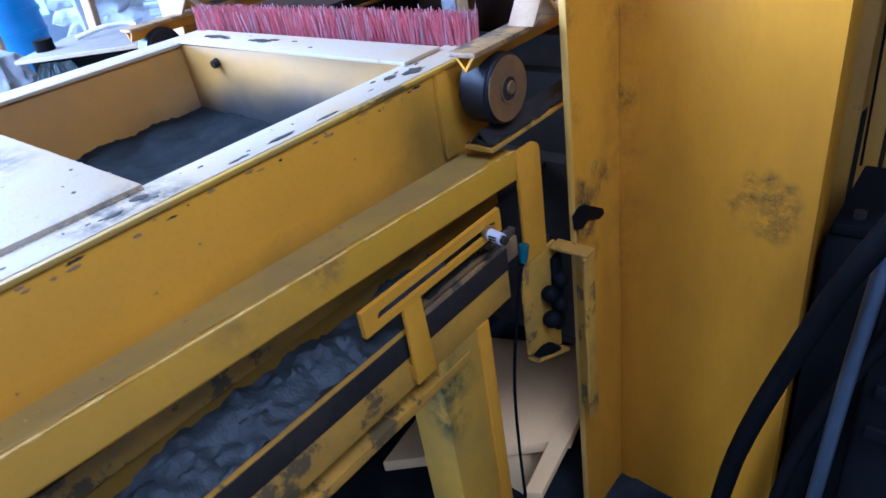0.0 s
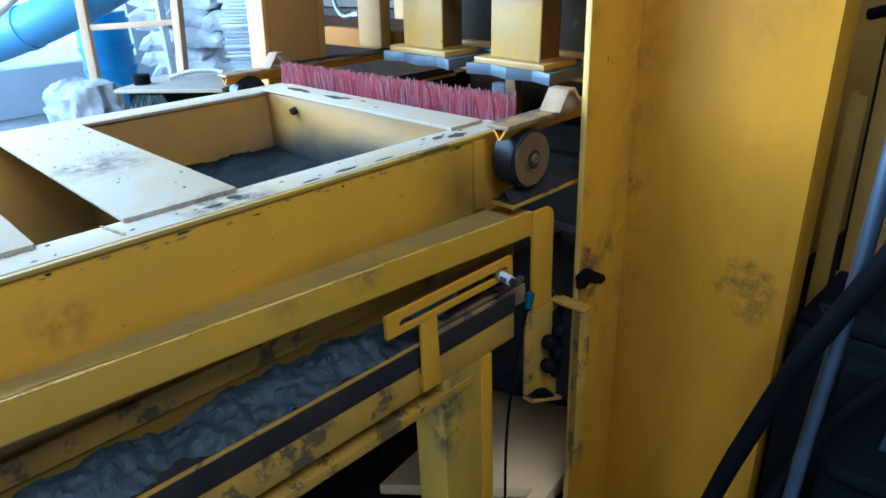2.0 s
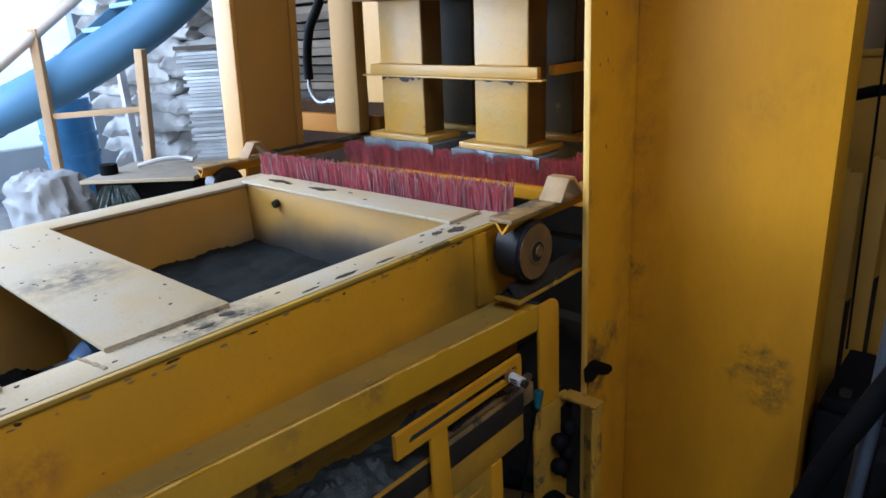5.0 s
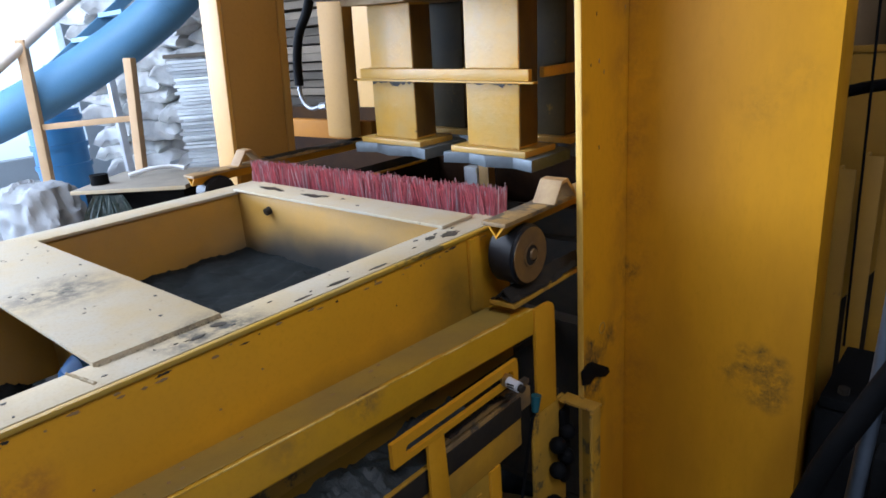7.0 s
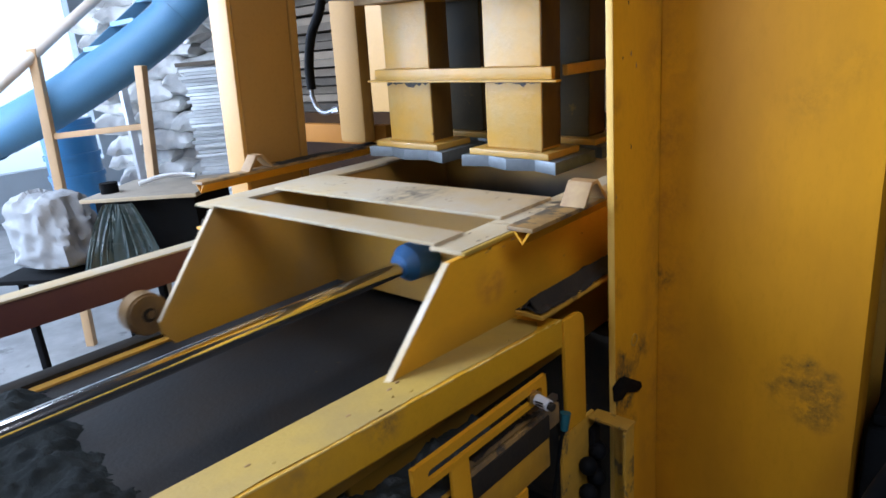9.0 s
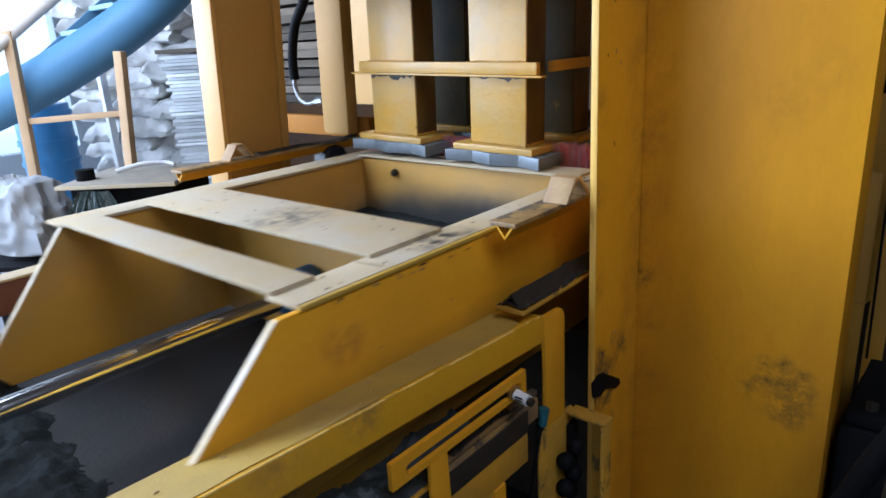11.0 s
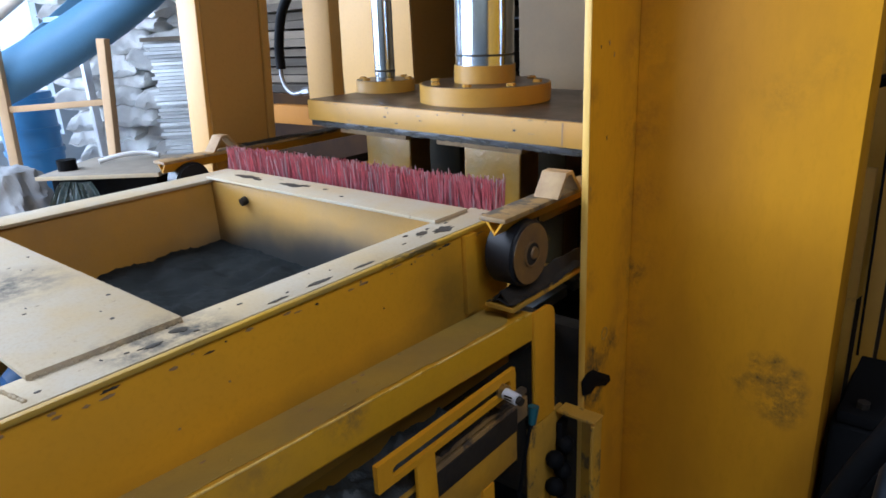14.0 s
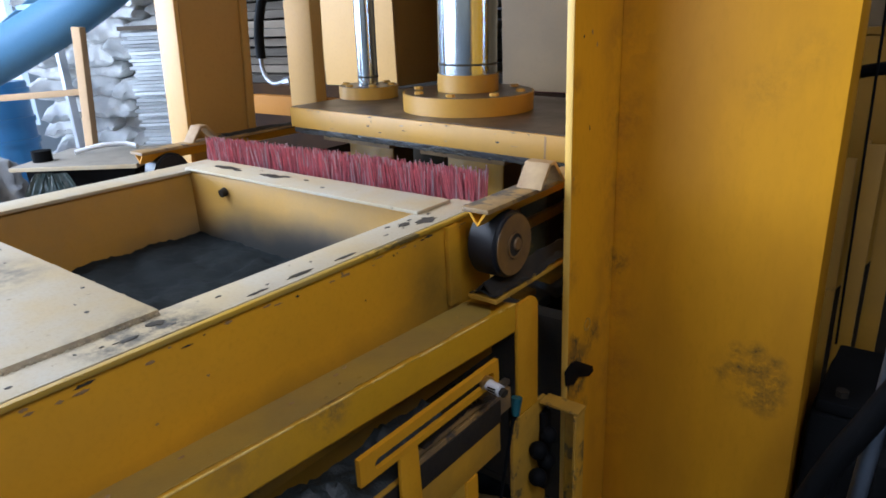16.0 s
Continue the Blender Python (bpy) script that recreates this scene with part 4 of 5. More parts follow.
part("oily_top", bm, head_top, head, "oily brown top of the head plate")
rnd = random.Random(71)
for k in range(22):
    cx0, cz0, a, c = rnd.uniform(HX0 + 0.02, HX1 - 0.02), 1.775 - 0.05 * rnd.random() ** 3, rnd.uniform(0.002, 0.011), rnd.uniform(0.0008, 0.0026)
    pts = [(cx0 + a * math.cos(2 * math.pi * i / 13) * rnd.uniform(0.5, 1.15), cz0 + c * math.sin(2 * math.pi * i / 13) * rnd.uniform(0.5, 1.15)) for i in range(13)]
    part("paint_chip", prism(B(), pts, "y", HY0 - 0.0006, HY0 - 0.0001), rusty if k % 2 else oil, head, "chipped paint on the head plate")
bm = B()
box(bm, (-0.735, HY0 - 0.0007, 1.728), (-0.731, HY0 - 0.0001, 1.775))
part("rust_line", bm, rusty, head, "thin rusty weld line")
bm = B()
box(bm, (HX0, HY0 + 0.01, 1.707), (HX1, HY1, 1.7235), 0.002)
part("adapter_plate", bm, adapter_steel, head, "dark steel adapter plate")
rnd = random.Random(33)
bm = B()
for k in range(110):
    bmesh.ops.create_icosphere(bm, subdivisions=1, radius=1.0, matrix=Matrix.Translation((rnd.uniform(HX0 + 0.02, HX1 - 0.02), HY0 + 0.009, 1.709 + 0.012 * rnd.random() ** 2)) @ Matrix.Diagonal((rnd.uniform(0.004, 0.020), 0.0025, rnd.uniform(0.0015, 0.0045), 1)))
tagged(part("grease_bead", bm, oil, head), "shiny black grease along the adapter plate", kind="stuff")


# Greasy rear posts, their colour darkened to hold the shade between the stamps.
greased_shaded = material("greased_shaded_steel", (0.024, 0.022, 0.014), 0.5, spec=0.12, second=(0.075, 0.050, 0.016), scale=5, amount=0.7, bump=0.25, spots=(0.16, 0.09, 0.012), spot_scale=6, spot_cut=0.64)
# Greasy brown for films that carry the shade of the stamps' sides.
shaded_grease = material("shaded_grease", (0.055, 0.032, 0.012), 0.35, second=(0.16, 0.085, 0.012), scale=9, amount=0.8, bump=0.2, stretch=(1, 1, 0.4))


def zigzag(cx, y0, y1, half):
    """Outline of an interlocking paver: the long sides bend in and out."""
    pts = []
    n = 4
    for k in range(n + 1):
        pts.append((cx - half + 2 * half * k / n, y0 + (0.022 if k % 2 else 0.0)))
    for k in range(n + 1):
        pts.append((cx + half - 2 * half * k / n, y1 + (0.022 if k % 2 else 0.0)))
    return pts


for cx in (-1.338, -0.985):
    for y0 in (1.30, 1.52):
        w = 0.083
        bm = B()
        box(bm, (cx - w, y0, 1.3185), (cx + w, y0 + 0.085, 1.688), 0.003)
        rear = y0 > 1.4
        st = part("stamp", bm, greased_shaded if rear else stamp_paint, head, "greasy stamp post, shade put into its dark colour" if rear else "wet-looking greasy yellow square stamp post")
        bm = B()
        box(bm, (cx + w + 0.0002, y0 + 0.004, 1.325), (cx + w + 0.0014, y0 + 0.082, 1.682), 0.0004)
        part("grease_film", bm, shaded_grease, st, "thin greasy film, brown to hold the shade of the stamp's side")
        for zz in (1.3195, 1.5165):
            if not rear:
                rb = random.Random(int(cx * 1000) + int(zz * 100))
                bm = B()
                for q in range(20):
                    bmesh.ops.create_icosphere(bm, subdivisions=1, radius=rb.uniform(0.002, 0.0042), matrix=Matrix.Translation((cx - w + 2 * w * q / 19, y0 - (0.003 if zz < 1.4 else 0.006), zz)))
                tagged(part("weld_bead", bm, stamp_paint, st), "glossy yellow weld seam", kind="stuff")
        bm = B()
        box(bm, (cx - 0.125, y0 - 0.058, 1.6885), (cx + 0.125, y0 + 0.11, 1.7065), 0.002)
        part("top_plate", bm, rusty, st, "worn tan clamping plate")
        bm = B()
        box(bm, (cx - 0.125, y0 - 0.022, 1.302), (cx + 0.115, y0 + 0.12, 1.318), 0.002)
        part("foot_plate", bm, stamp_paint, st)
        bm = B()
        prism(bm, zigzag(cx, y0 - 0.035, y0 + 0.15, 0.142), "z", 1.272, 1.3015, 0.001)
        part("sole", bm, sole_steel, st, "worn steel zigzag paver sole")
bm = B()
box(bm, (-1.45, 1.283, 1.488), (-0.862, 1.2995, 1.516), 0.002)
part("tie_bar", bm, stamp_paint, head)
bm = B()
box(bm, (-1.475, 1.276, 1.4825), (-0.845, 1.2985, 1.4875), 0.001)
part("tie_lip", bm, stamp_paint, head)
for cx in (-1.338, -0.985):
    rnd = random.Random(int(cx * -1000))
    top = [(cx + 0.08 - 0.16 * k / 14, 1.4823) for k in range(15)]
    low = [(cx - 0.08 + 0.16 * k / 14, 1.480 - rnd.random() ** 2 * 0.014) for k in range(15)]
    part("grease_drip", prism(B(), top + low, "y", 1.2985, 1.2996), oil, head, "black grease dripping below the tie bar")
bm = B()
box(bm, (-0.90, 1.39, 1.488), (-0.885, 1.64, 1.514), 0.002)
part("side_tie", bm, stamp_paint, head)


def flange(cx, cy, r, hgt, bolts, rr, collar, mat=paint):
    bm = B()
    rod(bm, (cx, cy, 1.7805), (cx, cy, 1.7805 + hgt), r, seg=56)
    f = part("flange", bm, mat, head, "round bolted yellow flange")
    part("oily_face", rod(B(), (cx, cy, 1.7806 + hgt), (cx, cy, 1.7816 + hgt), r * 0.975, seg=48), head_top, f, "oily brown top of the flange")
    for k in range(bolts):
        a = 2 * math.pi * (k + 0.4) / bolts
        bm = B()
        rod(bm, (cx + 0.82 * r * math.cos(a), cy + 0.82 * r * math.sin(a), 1.7806 + hgt), (cx + 0.82 * r * math.cos(a), cy + 0.82 * r * math.sin(a), 1.788 + hgt), 0.012, 0.011, seg=6)
        part("bolt", bm, mat, f)
    z = 1.781 + hgt
    if collar:
        bm = B()
        rod(bm, (cx, cy, z + 0.001), (cx, cy, z + 0.044), rr + 0.004, seg=40)
        part("collar", bm, mat, f)
        z += 0.0445
    bm = B()
    rod(bm, (cx, cy, z), (cx, cy, 2.9), rr, seg=48)
    pr = part("piston_rod", bm, chrome, head, "polished chrome press rod")
    bm = B()
    ring(bm, (cx, cy, z + 0.022), rr + 0.0012, rr - 0.002, 0.005)
    part("oil_ring", bm, oil, pr, "dark oil ring on the rod")


flange(-1.09, 1.42, 0.170, 0.044, 8, 0.075, True, head_paint)
flange(-1.49, 1.46, 0.088, 0.034, 6, 0.030, False, head_paint)
flange(-0.72, 1.46, 0.085, 0.03, 6, 0.030, False)

# ---- things beside and behind the press ----
hose = thing("hydraulic_hose", "black hydraulic hose with a bright bent steel end", "hose")
bm = B()
tube(bm, [(-1.70, 1.40, 2.0), (-1.79, 1.40, 1.736), (-1.866, 1.40, 1.634), (-1.899, 1.40, 1.542), (-1.905, 1.40, 1.46)], 0.016, 14)
part("rubber", bm, black_rubber, hose)
bm = B()
tube(bm, [(-1.905, 1.40, 1.459), (-1.905, 1.40, 1.43), (-1.885, 1.40, 1.395), (-1.85, 1.40, 1.380), (-1.80, 1.40, 1.388)], 0.0075, 12)
part("steel_elbow", bm, steel, hose)
bm = B()
rod(bm, (-1.80, 1.40, 1.388), (-1.765, 1.40, 1.392), 0.013, seg=6)
part("nut", bm, steel, hose)
ply_pale = material("pale_plywood", (0.88, 0.58, 0.24), 0.8, second=(0.74, 0.48, 0.20), scale=5, bump=0.15, spots=(0.10, 0.09, 0.08), spot_scale=7, spot_cut=0.66)
bm = B()
tube(bm, [(-0.060, 1.10, 1.75), (-0.070, 1.10, 1.10), (-0.092, 1.10, 0.62), (-0.11, 1.10, 0.0)], 0.0135, 16)
upright = thing("steel_tube", "bright steel pipe standing beside the press", "pipe")
part("pipe", bm, galvanised, upright)
part("foot_plate", rod(B(), (-0.11, 1.10, 0.0), (-0.11, 1.10, 0.012), 0.04, seg=24), galvanised, upright)
# Yellow darkened to hold the shade behind the near column.
cover_paint = material("shaded_yellow_cover", (0.36, 0.19, 0.018), 0.5, second=(0.26, 0.14, 0.02), scale=4, amount=0.9, bump=0.1, spots=(0.12, 0.07, 0.02), spot_scale=9, spot_cut=0.66)
hoses = ([(0.06, 1.06, 1.50), (0.018, 1.06, 1.284), (-0.015, 1.06, 1.138), (-0.08, 1.06, 0.97), (-0.145, 1.06, 0.79), (-0.245, 1.06, 0.40), (-0.29, 1.06, 0.0)], 0.019), \
        ([(0.16, 1.10, 1.02), (0.06, 1.105, 0.93), (-0.06, 1.11, 0.72), (-0.15, 1.11, 0.40), (-0.19, 1.10, 0.0)], 0.014)
for pts, r in hoses:
    slant = thing("slanting_hose", "long black rubber hose slanting down beside the press", "hose", "slanting hoses")
    part("rubber", tube(B(), pts, r, 14), black_rubber, slant)
    top, low = Vector(pts[0]), Vector(pts[1])
    part("end_fitting", rod(B(), top + (top - low).normalized() * 0.001, top + (top - low).normalized() * 0.05, r * 1.25, r * 0.8, seg=6), steel, slant)
bm = B()
box(bm, (-0.185, 1.20, 0.0), (0.55, 1.47, 0.86), 0.02)
slate = material("slate_blue_paint", (0.03, 0.04, 0.055), 0.5, second=(0.02, 0.026, 0.035), scale=9)
pump = thing("pump_housing", "black greasy pump housing beside the column", "housing")
part("body", bm, crate_mat, pump)
bm = B()
box(bm, (-0.175, 1.21, 0.861), (0.54, 1.46, 0.885), 0.006)
part("lid", bm, crate_mat, pump)
bm = B()
box(bm, (-0.07, 1.135, 0.0), (0.52, 1.199, 0.835), 0.012)
part("motor_cover", bm, crate_mat, pump, "black motor cover")
for x0 in (0.02, 0.055, 0.16, 0.195):
    bm = B()
    prism(bm, [(x0, 0.70), (x0 + 0.022, 0.70), (x0 + 0.030, 0.775), (x0 + 0.008, 0.775)], "y", 1.126, 1.1345, 0.002)
    part("vent_slot", bm, slate, pump, "slate-blue vent slat")
for zz in (0.60, 0.50):
    bm = B()
    box(bm, (-0.05, 1.120, zz), (0.50, 1.1345, zz + 0.03), 0.006)
    part("cooling_rib", bm, crate_mat, pump)
for k in range(4):
    part("lid_bolt", rod(B(), (-0.14 + 0.2 * k, 1.24, 0.886), (-0.14 + 0.2 * k, 1.24, 0.898), 0.011, seg=6), grimy, pump)
for k in range(3):
    bm = B()
    xx, yy = -0.240 + 0.042 * k, 1.50 + 0.03 * k
    box(bm, (xx, yy, 0.0), (xx + 0.036, yy + 0.006, 1.262 + 0.025 * k), 0.002)
    box(bm, (xx, yy + 0.0065, 0.0), (xx + 0.006, yy + 0.05, 1.262 + 0.025 * k), 0.002)
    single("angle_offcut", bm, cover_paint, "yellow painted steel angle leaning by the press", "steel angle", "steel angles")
low_cover = thing("low_cover", "yellow steel cover plate with a slanted lower edge", "cover plate")
bm = B()
prism(bm, [(-0.37, 0.70), (0.10, 1.36), (0.6, 1.40), (0.6, 1.50), (-0.37, 1.50)], "y", 1.72, 1.73, 0.002)
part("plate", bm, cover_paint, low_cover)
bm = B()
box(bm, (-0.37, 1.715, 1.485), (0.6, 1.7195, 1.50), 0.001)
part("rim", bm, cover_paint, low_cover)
bm = B()
box(bm, (-0.36, 1.7305, 0.0), (-0.33, 1.745, 0.80), 0.002)
part("support", bm, grimy, low_cover)
side_cover = thing("side_cover", "yellow steel side cover, darkened for shade, above a dark filler", "cover plate")
bm = B()
box(bm, (-0.19, 1.75, 1.36), (0.9, 1.78, 2.6), 0.004)
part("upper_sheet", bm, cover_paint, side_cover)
# Dark sheet added where only darkness shows below the covers.
bm = B()
box(bm, (-0.30, 1.785, 0.0), (0.9, 1.80, 1.45), 0.004)
part("lower_guard", bm, grimy, side_cover, "dark sheet added for the darkness below the covers")
bm = B()
tube(bm, [(-0.24, 1.52, 1.42), (-0.17, 1.50, 1.435), (0.1, 1.45, 1.47)], 0.012, 10)
single("side_hose", bm, black_rubber, "black hose clipped along the side", "hose")
bm = B()
tube(bm, [(-0.20, 1.49, 1.75), (-0.192, 1.485, 1.3), (-0.185, 1.485, 0.87)], 0.0028, 8)
single("side_cable", bm, black_rubber, "thin dark cable along the side", "cable")
bm = B()
prism(bm, [(-1.06, 1.24), (-0.70, 1.38), (-0.622, 1.03), (-0.98, 0.72)], "z", 0.215, 0.25, 0.003)
pale = thing("pale_crate", "pale wooden crate standing low under the machine", "crate")
part("lid_board", bm, ply_pale, pale)
bm = B()
prism(bm, [(-0.697, 1.23), (-0.652, 1.26), (-0.585, 0.84), (-0.62, 0.82)], "z", 0.2505, 0.275, 0.003)
part("batten", bm, ply_pale, pale, "pale batten with dark stains")
bm = B()
box(bm, (-0.95, 0.95, 0.0), (-0.72, 1.22, 0.2145), 0.004)
part("box", bm, ply_pale, pale)
# Dark rubble spread to hold the shade on the floor under the machine.
bm = B()
heap(bm, -1.58, -0.60, -0.4, 1.95, 0.02, lambda u, v: 0.07 * math.sin(math.pi * u) * math.sin(math.pi * v), 60, 60, 11, 0.015)
single("floor_rubble", bm, sand, "dark rubble added over the floor, for the shade under the machine", "rubble", kind="stuff")

# stair rail beside the conveyor
rail = thing("stair_rail", "orange-painted steel stair rail with two posts", "railing")
for a, b, r in (((-4.17, 1.19, 0.0), (-4.10, 1.26, 1.735), 0.024), ((-3.83, 1.535, 0.0), (-3.67, 1.625, 1.60), 0.024), ((-4.125, 1.25, 1.265), (-3.71, 1.605, 1.28), 0.016)):
    bm = B()
    prism(bm, [(-r, -r), (r, -r), (r, r), (-r, r)], "z", 0, (Vector(b) - Vector(a)).length, 0.004)
    bmesh.ops.transform(bm, matrix=Matrix.Translation(a) @ (Vector(b) - Vector(a)).to_track_quat("Z", "Y").to_matrix().to_4x4(), verts=bm.verts[:])
    part("post" if r > 0.021 else "mid_rail", bm, rail_wood, rail)
bm = B()
rod(bm, (-4.1, 0.55, 1.19), (-4.1, 1.75, 2.06), 0.028, seg=12)
part("hand_rail", bm, pale_rail, rail)

# Thin dark patch added to hide the pale floor beside the press.
bm = B()
heap(bm, -0.598, 0.25, 0.35, 1.95, 0.006, lambda u, v: 0.004, 40, 60, 61, 0.008)
single("floor_grime", bm, sand, "thin dark patch added over the pale floor beside the press", "grit", kind="stuff")

# blue stair behind the rail
stair_blue = material("pale_blue_stair_paint", (0.16, 0.34, 0.50), 0.5, second=(0.12, 0.27, 0.42), scale=4, bump=0.1)
stair = thing("metal_stair", "pale blue steel stair climbing beside the conveyor", "stair")
for xs in (-4.55, -4.95):
    bm = B()
    prism(bm, [(1.36, 1.30), (2.50, 2.13), (2.50, 2.22), (1.36, 1.39)], "x", xs - 0.01, xs + 0.01, 0.002)
    part("stringer", bm, stair_blue, stair)
bm = B()
box(bm, (-4.985, 2.02, 0.0), (-4.935, 2.07, 1.775), 0.004)
part("leg", bm, white_plastic, stair, "slim white post")
for k in range(5):
    bm = B()
    box(bm, (-4.935, 1.40 + 0.215 * k, 1.415 + 0.1565 * k), (-4.565, 1.60 + 0.215 * k, 1.445 + 0.1565 * k), 0.004)
    part("tread", bm, stair_blue, stair)

# sloping conveyor tube
bm = B()
tube(bm, [(-5.6, 0.55, 1.0), (-4.6, 1.05, 1.26), (-4.1, 1.50, 1.53), (-3.75, 1.93, 1.86), (-3.55, 2.25, 2.25)], 0.125, 24)
conveyor = thing("conveyor_tube", "thick navy-blue conveyor tube sloping up and bending", "tube")
part("tube", bm, blue_pipe_mat, conveyor)
for a, b in (((-4.62, 1.04, 1.255), (-4.57, 1.07, 1.272)), ((-3.77, 1.90, 1.84), (-3.745, 1.935, 1.875))):
    part("clamp_band", rod(B(), a, b, 0.132, seg=28), blue_pipe_mat, conveyor)

# blue drum
drum = thing("plastic_drum", "blue plastic drum with ribbed body", "drum", at=(-5.42, 1.76, 0.0))
bm = B()
rod(bm, (0, 0, 0), (0, 0, 1.28), 0.185, seg=36)
part("body", bm, drum_mat, drum)
for z in (0.3, 0.85, 1.0, 1.2):
    bm = B()
    ring(bm, (0, 0, z), 0.197, 0.1845, 0.035)
    part("rib", bm, drum_mat, drum)


# sacks piled against the wall
def sack_mesh(seed):
    bm = B()
    bmesh.ops.create_grid(bm, x_segments=34, y_segments=24, size=1.0)
    top = bm.verts[:]
    ret = bmesh.ops.duplicate(bm, geom=bm.faces[:])
    low = [g for g in ret["geom"] if isinstance(g, bmesh.types.BMVert)]
    for vs, s in ((top, 1), (low, -1)):
        for v in vs:
            u, w = v.co.x, v.co.y
            f = max(0.0, (1 - u ** 4) * (1 - w ** 4)) ** 0.6
            n1 = noise.fractal(Vector((u * 2.2 + seed, w * 2.2, seed + s)), 0.9, 2.0, 3)
            crease = abs(noise.noise(Vector((u * 2.6 + 2.2 * w + seed, w * 1.2, seed * 2 + s))))
            fold = 0.35 - min(crease * 4.5, 0.35)
            flap = max(0.0, abs(u) - 0.72) * 0.16 * (0.6 + noise.noise(Vector((w * 3, seed, u))))
            pinch = 1 - 0.22 * (1 - w * w) * u * u
            v.co = Vector((0.36 * u * pinch + 0.016 * n1, 0.22 * w * (1 - 0.14 * u * u) + 0.012 * n1, s * 0.088 * f * (1 + 0.26 * n1 - 0.6 * fold) - flap))
    bmesh.ops.remove_doubles(bm, verts=bm.verts[:], dist=0.004)
    bmesh.ops.recalc_face_normals(bm, faces=bm.faces[:])
    return mesh_of(bm, "sack", sack_mat)


sack_shapes = [sack_mesh(s) for s in (1.3, 4.7, 8.1, 12.9)]
rnd = random.Random(21)
axis = Vector((0.80, 0.60, 0)).normalized()
for layer in range(17):
    for col in range(4):
        for row in range(2):
            p = Vector((-5.72, 2.32, 0)) + axis * (0.33 * col + 0.12 * (layer % 2) + rnd.uniform(-0.04, 0.04)) + Vector((-0.60, 0.80, 0)) * (0.30 * row + 0.10 * (layer % 3 == 0) + rnd.uniform(-0.05, 0.05))
            ob = new("sack", sack_shapes[rnd.randrange(4)])
            tagged(ob, "full off-white woven sack in a tall pile", "sack", "piled sacks")
            ob.matrix_world = pose(p.x, p.y, 0.085 + 0.135 * layer, rnd.uniform(-9, 9), rnd.uniform(-8, 8), 127 + rnd.uniform(-18, 18))
            ob.scale = (0.9, 0.9, 1.0)

# stack of pallet boards
bm = B()
box(bm, (-0.42, -0.32, -0.011), (0.42, 0.32, 0.011), 0.003)
board_me = mesh_of(bm, "pallet_board", board_mat)
stack = thing("board_stack", "tall stack of pale grey pallet boards", "board stack", at=(-4.67, 2.93, 0))
for k in range(62):
    ob = new("board", board_me)
    ob.parent = stack
    ob.matrix_local = pose(rnd.uniform(-0.03, 0.03), rnd.uniform(-0.03, 0.03), 0.012 + 0.0252 * k, 0, 0, 40 + rnd.uniform(-3, 3))
bm = B()
box(bm, (-0.45, -0.34, 0.0), (0.45, 0.34, 0.03), 0.004)
lid = part("top_sheet", bm, dark_board, stack, "dark weathered top sheet")
lid.matrix_local = pose(0, 0, 1.577, 0, 0, 40)
# darker boards behind the press
bm = B()
box(bm, (-1.0, -0.30, -0.021), (1.0, 0.30, 0.021), 0.004)
dark_me = mesh_of(bm, "timber", dark_board)
timber = thing("timber_stack", "stack of dark weathered boards behind the press", "timber stack", at=(-2.9, 2.78, 0))
for k in range(44):
    ob = new("timber", dark_me)
    ob.parent = timber
    ob.matrix_local = pose(rnd.uniform(-0.08, 0.08), rnd.uniform(-0.07, 0.07), 0.022 + 0.050 * k, rnd.uniform(-1, 1), rnd.uniform(-0.5, 0.5), rnd.uniform(-4, 4))

# crate with a board on top, wrapped in plastic
def bmesh_moved(bm, m):
    bmesh.ops.transform(bm, matrix=m, verts=bm.verts[:])
    return bm


crate = thing("work_crate", "dark crate table on legs with a side shelf, draped with plastic", "crate")
cz = pose(-2.72, 1.17, 0, 0, 0, 36)
for name, lo, hi, mat, lab in (("box", (-0.20, -0.15, 0.78), (0.22, 0.17, 1.085), crate_mat, ""), ("leg", (-0.19, -0.14, 0.0), (-0.16, -0.11, 0.779), crate_mat, ""), ("leg", (0.18, -0.14, 0.0), (0.21, -0.11, 0.779), crate_mat, ""), ("leg", (-0.19, 0.13, 0.0), (-0.16, 0.16, 0.779), crate_mat, ""), ("leg", (0.18, 0.13, 0.0), (0.21, 0.16, 0.779), crate_mat, ""), ("side_shelf", (-0.78, -0.13, 0.745), (-0.201, 0.15, 0.765), crate_mat, ""), ("leg", (-0.77, 0.0, 0.0), (-0.74, 0.03, 0.744), crate_mat, ""), ("board_top", (-0.23, -0.19, 1.09), (0.25, 0.20, 1.108), ply, "stained plywood board")):
    bm = B()
    box(bm, lo, hi, 0.004)
    bmesh.ops.transform(bm, matrix=cz, verts=bm.verts[:])
    part(name, bm, mat, crate, lab)
part("board_edge", bmesh_moved(box(B(), (-0.232, -0.194, 1.0915), (0.252, -0.1905, 1.1065), 0.001), cz), dusty, crate, "pale cut edge of the board")
bm = B()
for i in range(61):
    for j in range(25):
        u, v = i / 60, j / 24
        tight = 0.30 + 0.70 * v ** 0.8
        ray = u * 9 + 0.8 * noise.noise(Vector((u * 5, v * 0.8, 2)))
        fold = 0.050 * abs(noise.noise(Vector((ray, 0.35 * v, 1)))) * (0.25 + v) + 0.012 * abs(noise.noise(Vector((ray * 2.7, v, 7)))) + 0.02 * noise.noise(Vector((u * 2, v * 2, 4)))
        bm.verts.new((-0.07 + (u - 0.5) * 0.40 * tight, -0.200 - fold - 0.05 * v, 1.086 - 0.33 * v + 0.03 * u * v))
bm.verts.ensure_lookup_table()
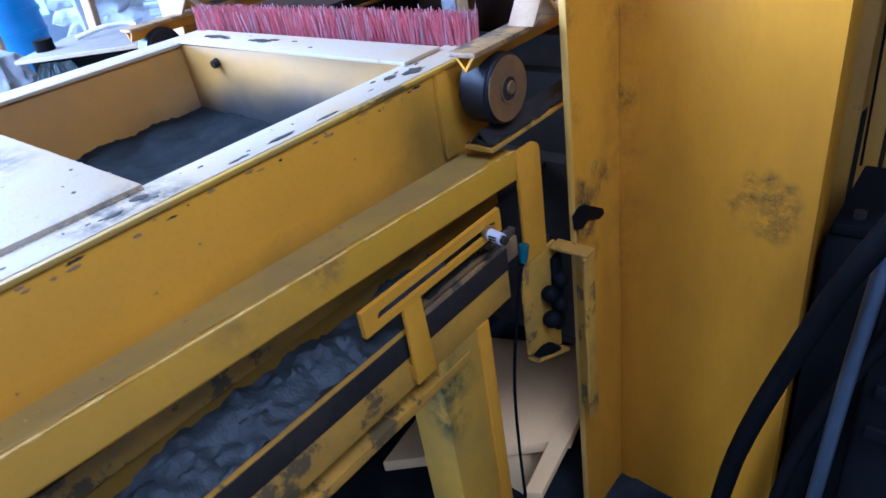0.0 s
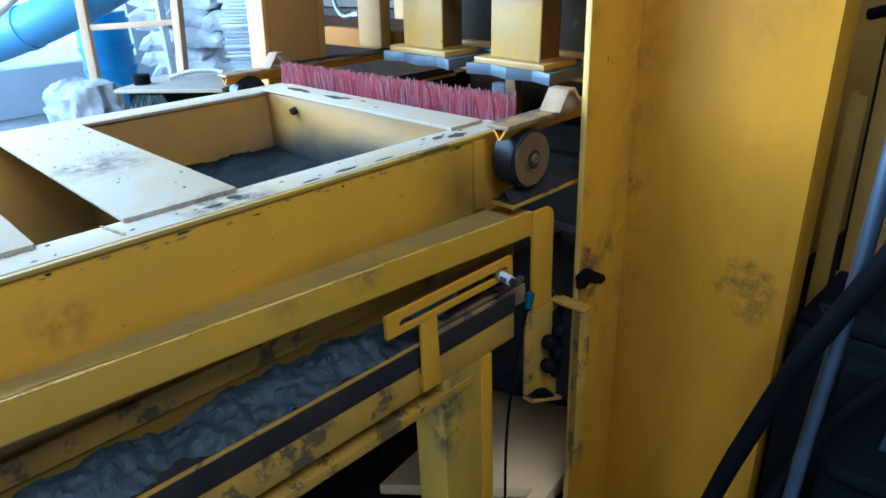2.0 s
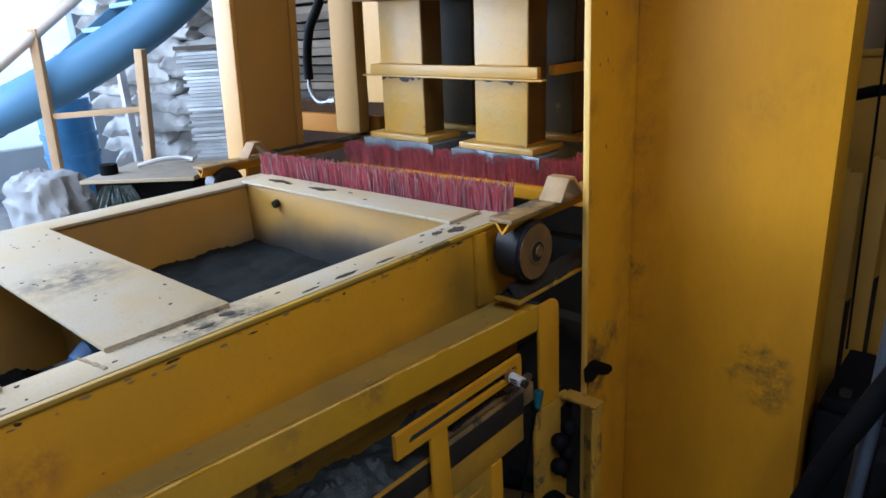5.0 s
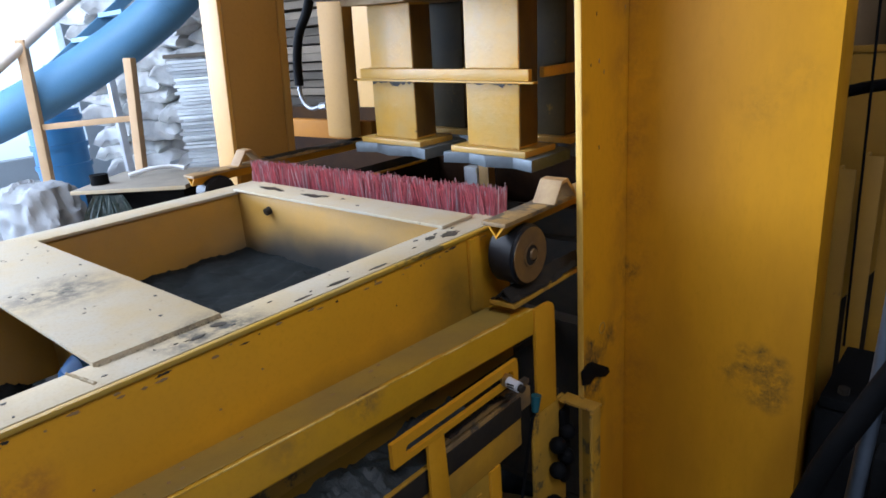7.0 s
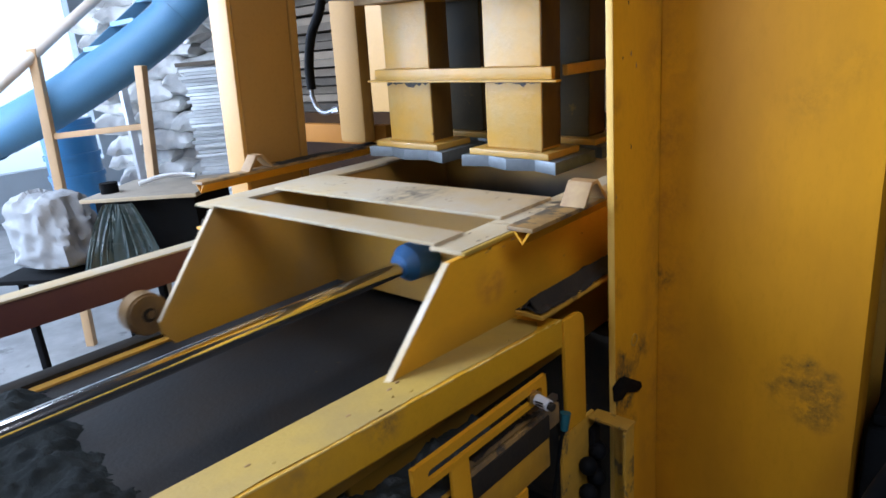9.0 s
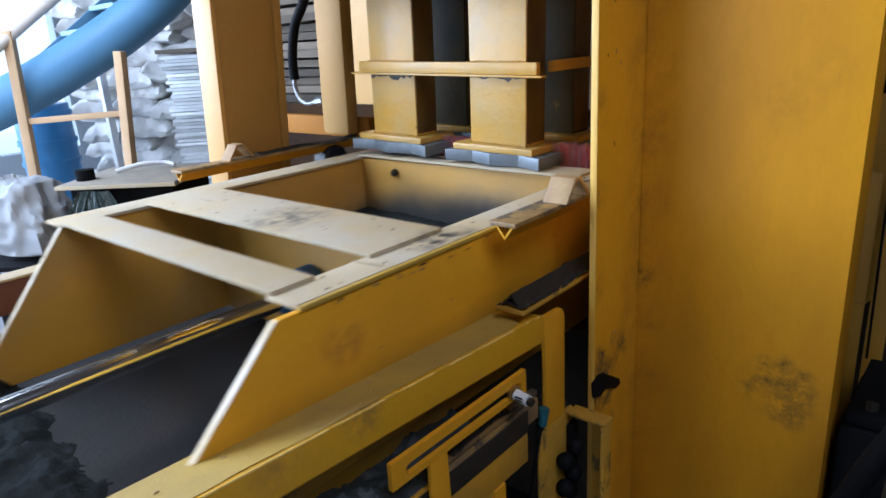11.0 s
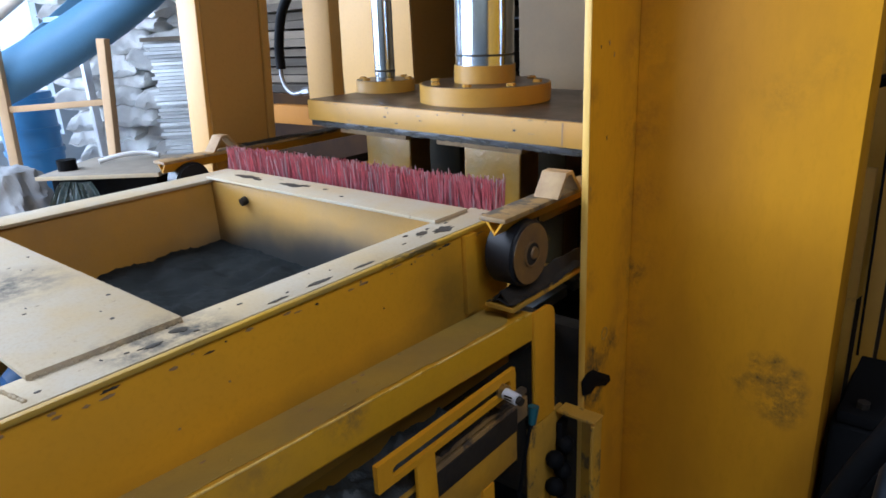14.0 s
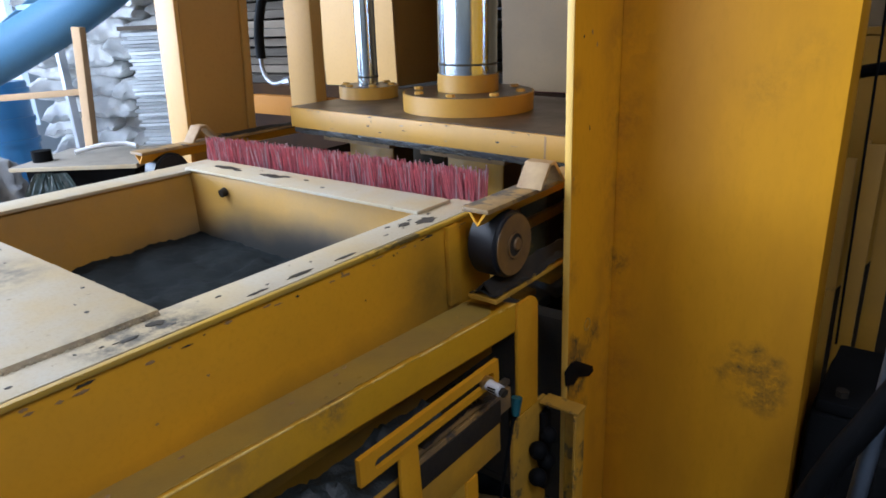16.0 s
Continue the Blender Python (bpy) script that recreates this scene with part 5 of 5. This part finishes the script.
for i in range(60):
    for j in range(24):
        bm.faces.new((bm.verts[i * 25 + j], bm.verts[i * 25 + j + 1], bm.verts[i * 25 + j + 26], bm.verts[i * 25 + j + 25]))
bmesh.ops.solidify(bm, geom=bm.faces[:], thickness=0.003)
bmesh.ops.transform(bm, matrix=cz, verts=bm.verts[:])
single("plastic_bag", bm, plastic_bag, "crumpled grey-green plastic bag hanging from the board", "plastic bag")
bm = B()
bmesh.ops.transform(tube(bm, [(-0.10, 0.02, 1.120), (-0.02, 0.08, 1.135), (0.05, 0.13, 1.130), (0.10, 0.13, 1.120)], 0.010, 10), matrix=cz, verts=bm.verts[:])
single("white_tool", bm, white_plastic, "white plastic handle lying on the board", "tool")
bm = B()
bmesh.ops.transform(rod(bm, (-0.17, -0.08, 1.1085), (-0.17, -0.08, 1.150), 0.035), matrix=cz, verts=bm.verts[:])
single("black_cup", bm, crate_mat, "small black cup on the board", "cup")
# half-empty white sack on the side shelf
bm = B()
bmesh.ops.create_uvsphere(bm, u_segments=72, v_segments=48, radius=1.0)
for v in bm.verts:
    c = v.co.copy()
    k = max(abs(c.x), abs(c.y), abs(c.z)) ** 0.55
    c = c / k
    ridge = 0.5 - abs(noise.noise(c * 1.6 + Vector((3, 1, 2)))) - 0.5 * abs(noise.noise(c * 3.4))
    ear = 0.22 * max(0.0, c.z - 0.55) * (abs(c.x) > 0.35)
    v.co = Vector((c.x * 0.165 * (1 + 0.28 * ridge) * (1 - 0.12 * c.z), c.y * 0.11 * (1 + 0.35 * ridge), max(-0.98, c.z + ear + 0.12 * ridge) * 0.17 + 0.167))
bmesh.ops.transform(bm, matrix=pose(-3.19, 0.87, 0.766, 0, 0, 24), verts=bm.verts[:])
single("white_sack", bm, limp_sack, "crumpled half-empty white sack on the shelf", "sack")
# small white box seen behind the mould
bm = B()
box(bm, (-1.51, 1.80, 1.03), (-1.45, 1.84, 1.12), 0.004)
single("switch_box", bm, white_plastic, "small white switch box behind the mould", "switch box")
bm = B()
box(bm, (-1.425, 1.78, 0.4), (-1.38, 1.82, 1.18), 0.003)
single("rear_post", bm, cream, "short yellow post behind the mould", "post")


# ---- what moves ----
def motions():
    fy = [(0, 0), (8.1, 0), (8.3, 0.03), (8.6, 0.30), (8.9, 0.66), (9.1, 0.77), (9.4, 0.74), (9.7, 0.78), (10.0, 0.765), (10.3, 0.778), (10.5, 0.765), (10.7, 0.640), (11.0, 0.450),
          (11.2, 0.312), (11.4, 0.190), (11.5, 0.123), (11.6, 0.07), (11.7, 0.03), (11.8, 0.005), (12.0, 0), (16, 0)]
    walk(feeder, [(t, pose(0, y, 0)) for t, y in fy])
    hz = [(0, 0), (11.6, 0), (11.8, -0.022), (12.0, -0.054), (12.3, -0.106), (12.5, -0.142), (12.7, -0.179), (13.0, -0.222), (13.1, -0.238), (13.5, -0.304), (14.0, -0.389),
          (14.3, -0.418), (14.5, -0.429), (15.0, -0.436), (16, -0.436)]
    lean = pose(-1.5, 0, 1.5, 0, 1.6, 0) @ pose(1.5, 0, -1.5)
    walk(head, [(t, pose(0, 0, z) @ lean) for t, z in hz])
    by = [(0, 2.2), (1.6, 2.0), (2.1, 1.60), (2.5, 1.36), (2.7, 1.30), (2.9, 1.18), (3.1, 1.11), (3.4, 1.09), (3.6, 1.18), (3.8, 1.29), (4.0, 1.30), (4.2, 1.17), (4.5, 1.09), (4.8, 1.15), (5.3, 1.45), (6.0, 2.0), (6.4, 2.2), (16, 2.2)]
    walk(sole_brush, [(t, pose(0, y, 0)) for t, y in by])


motions()
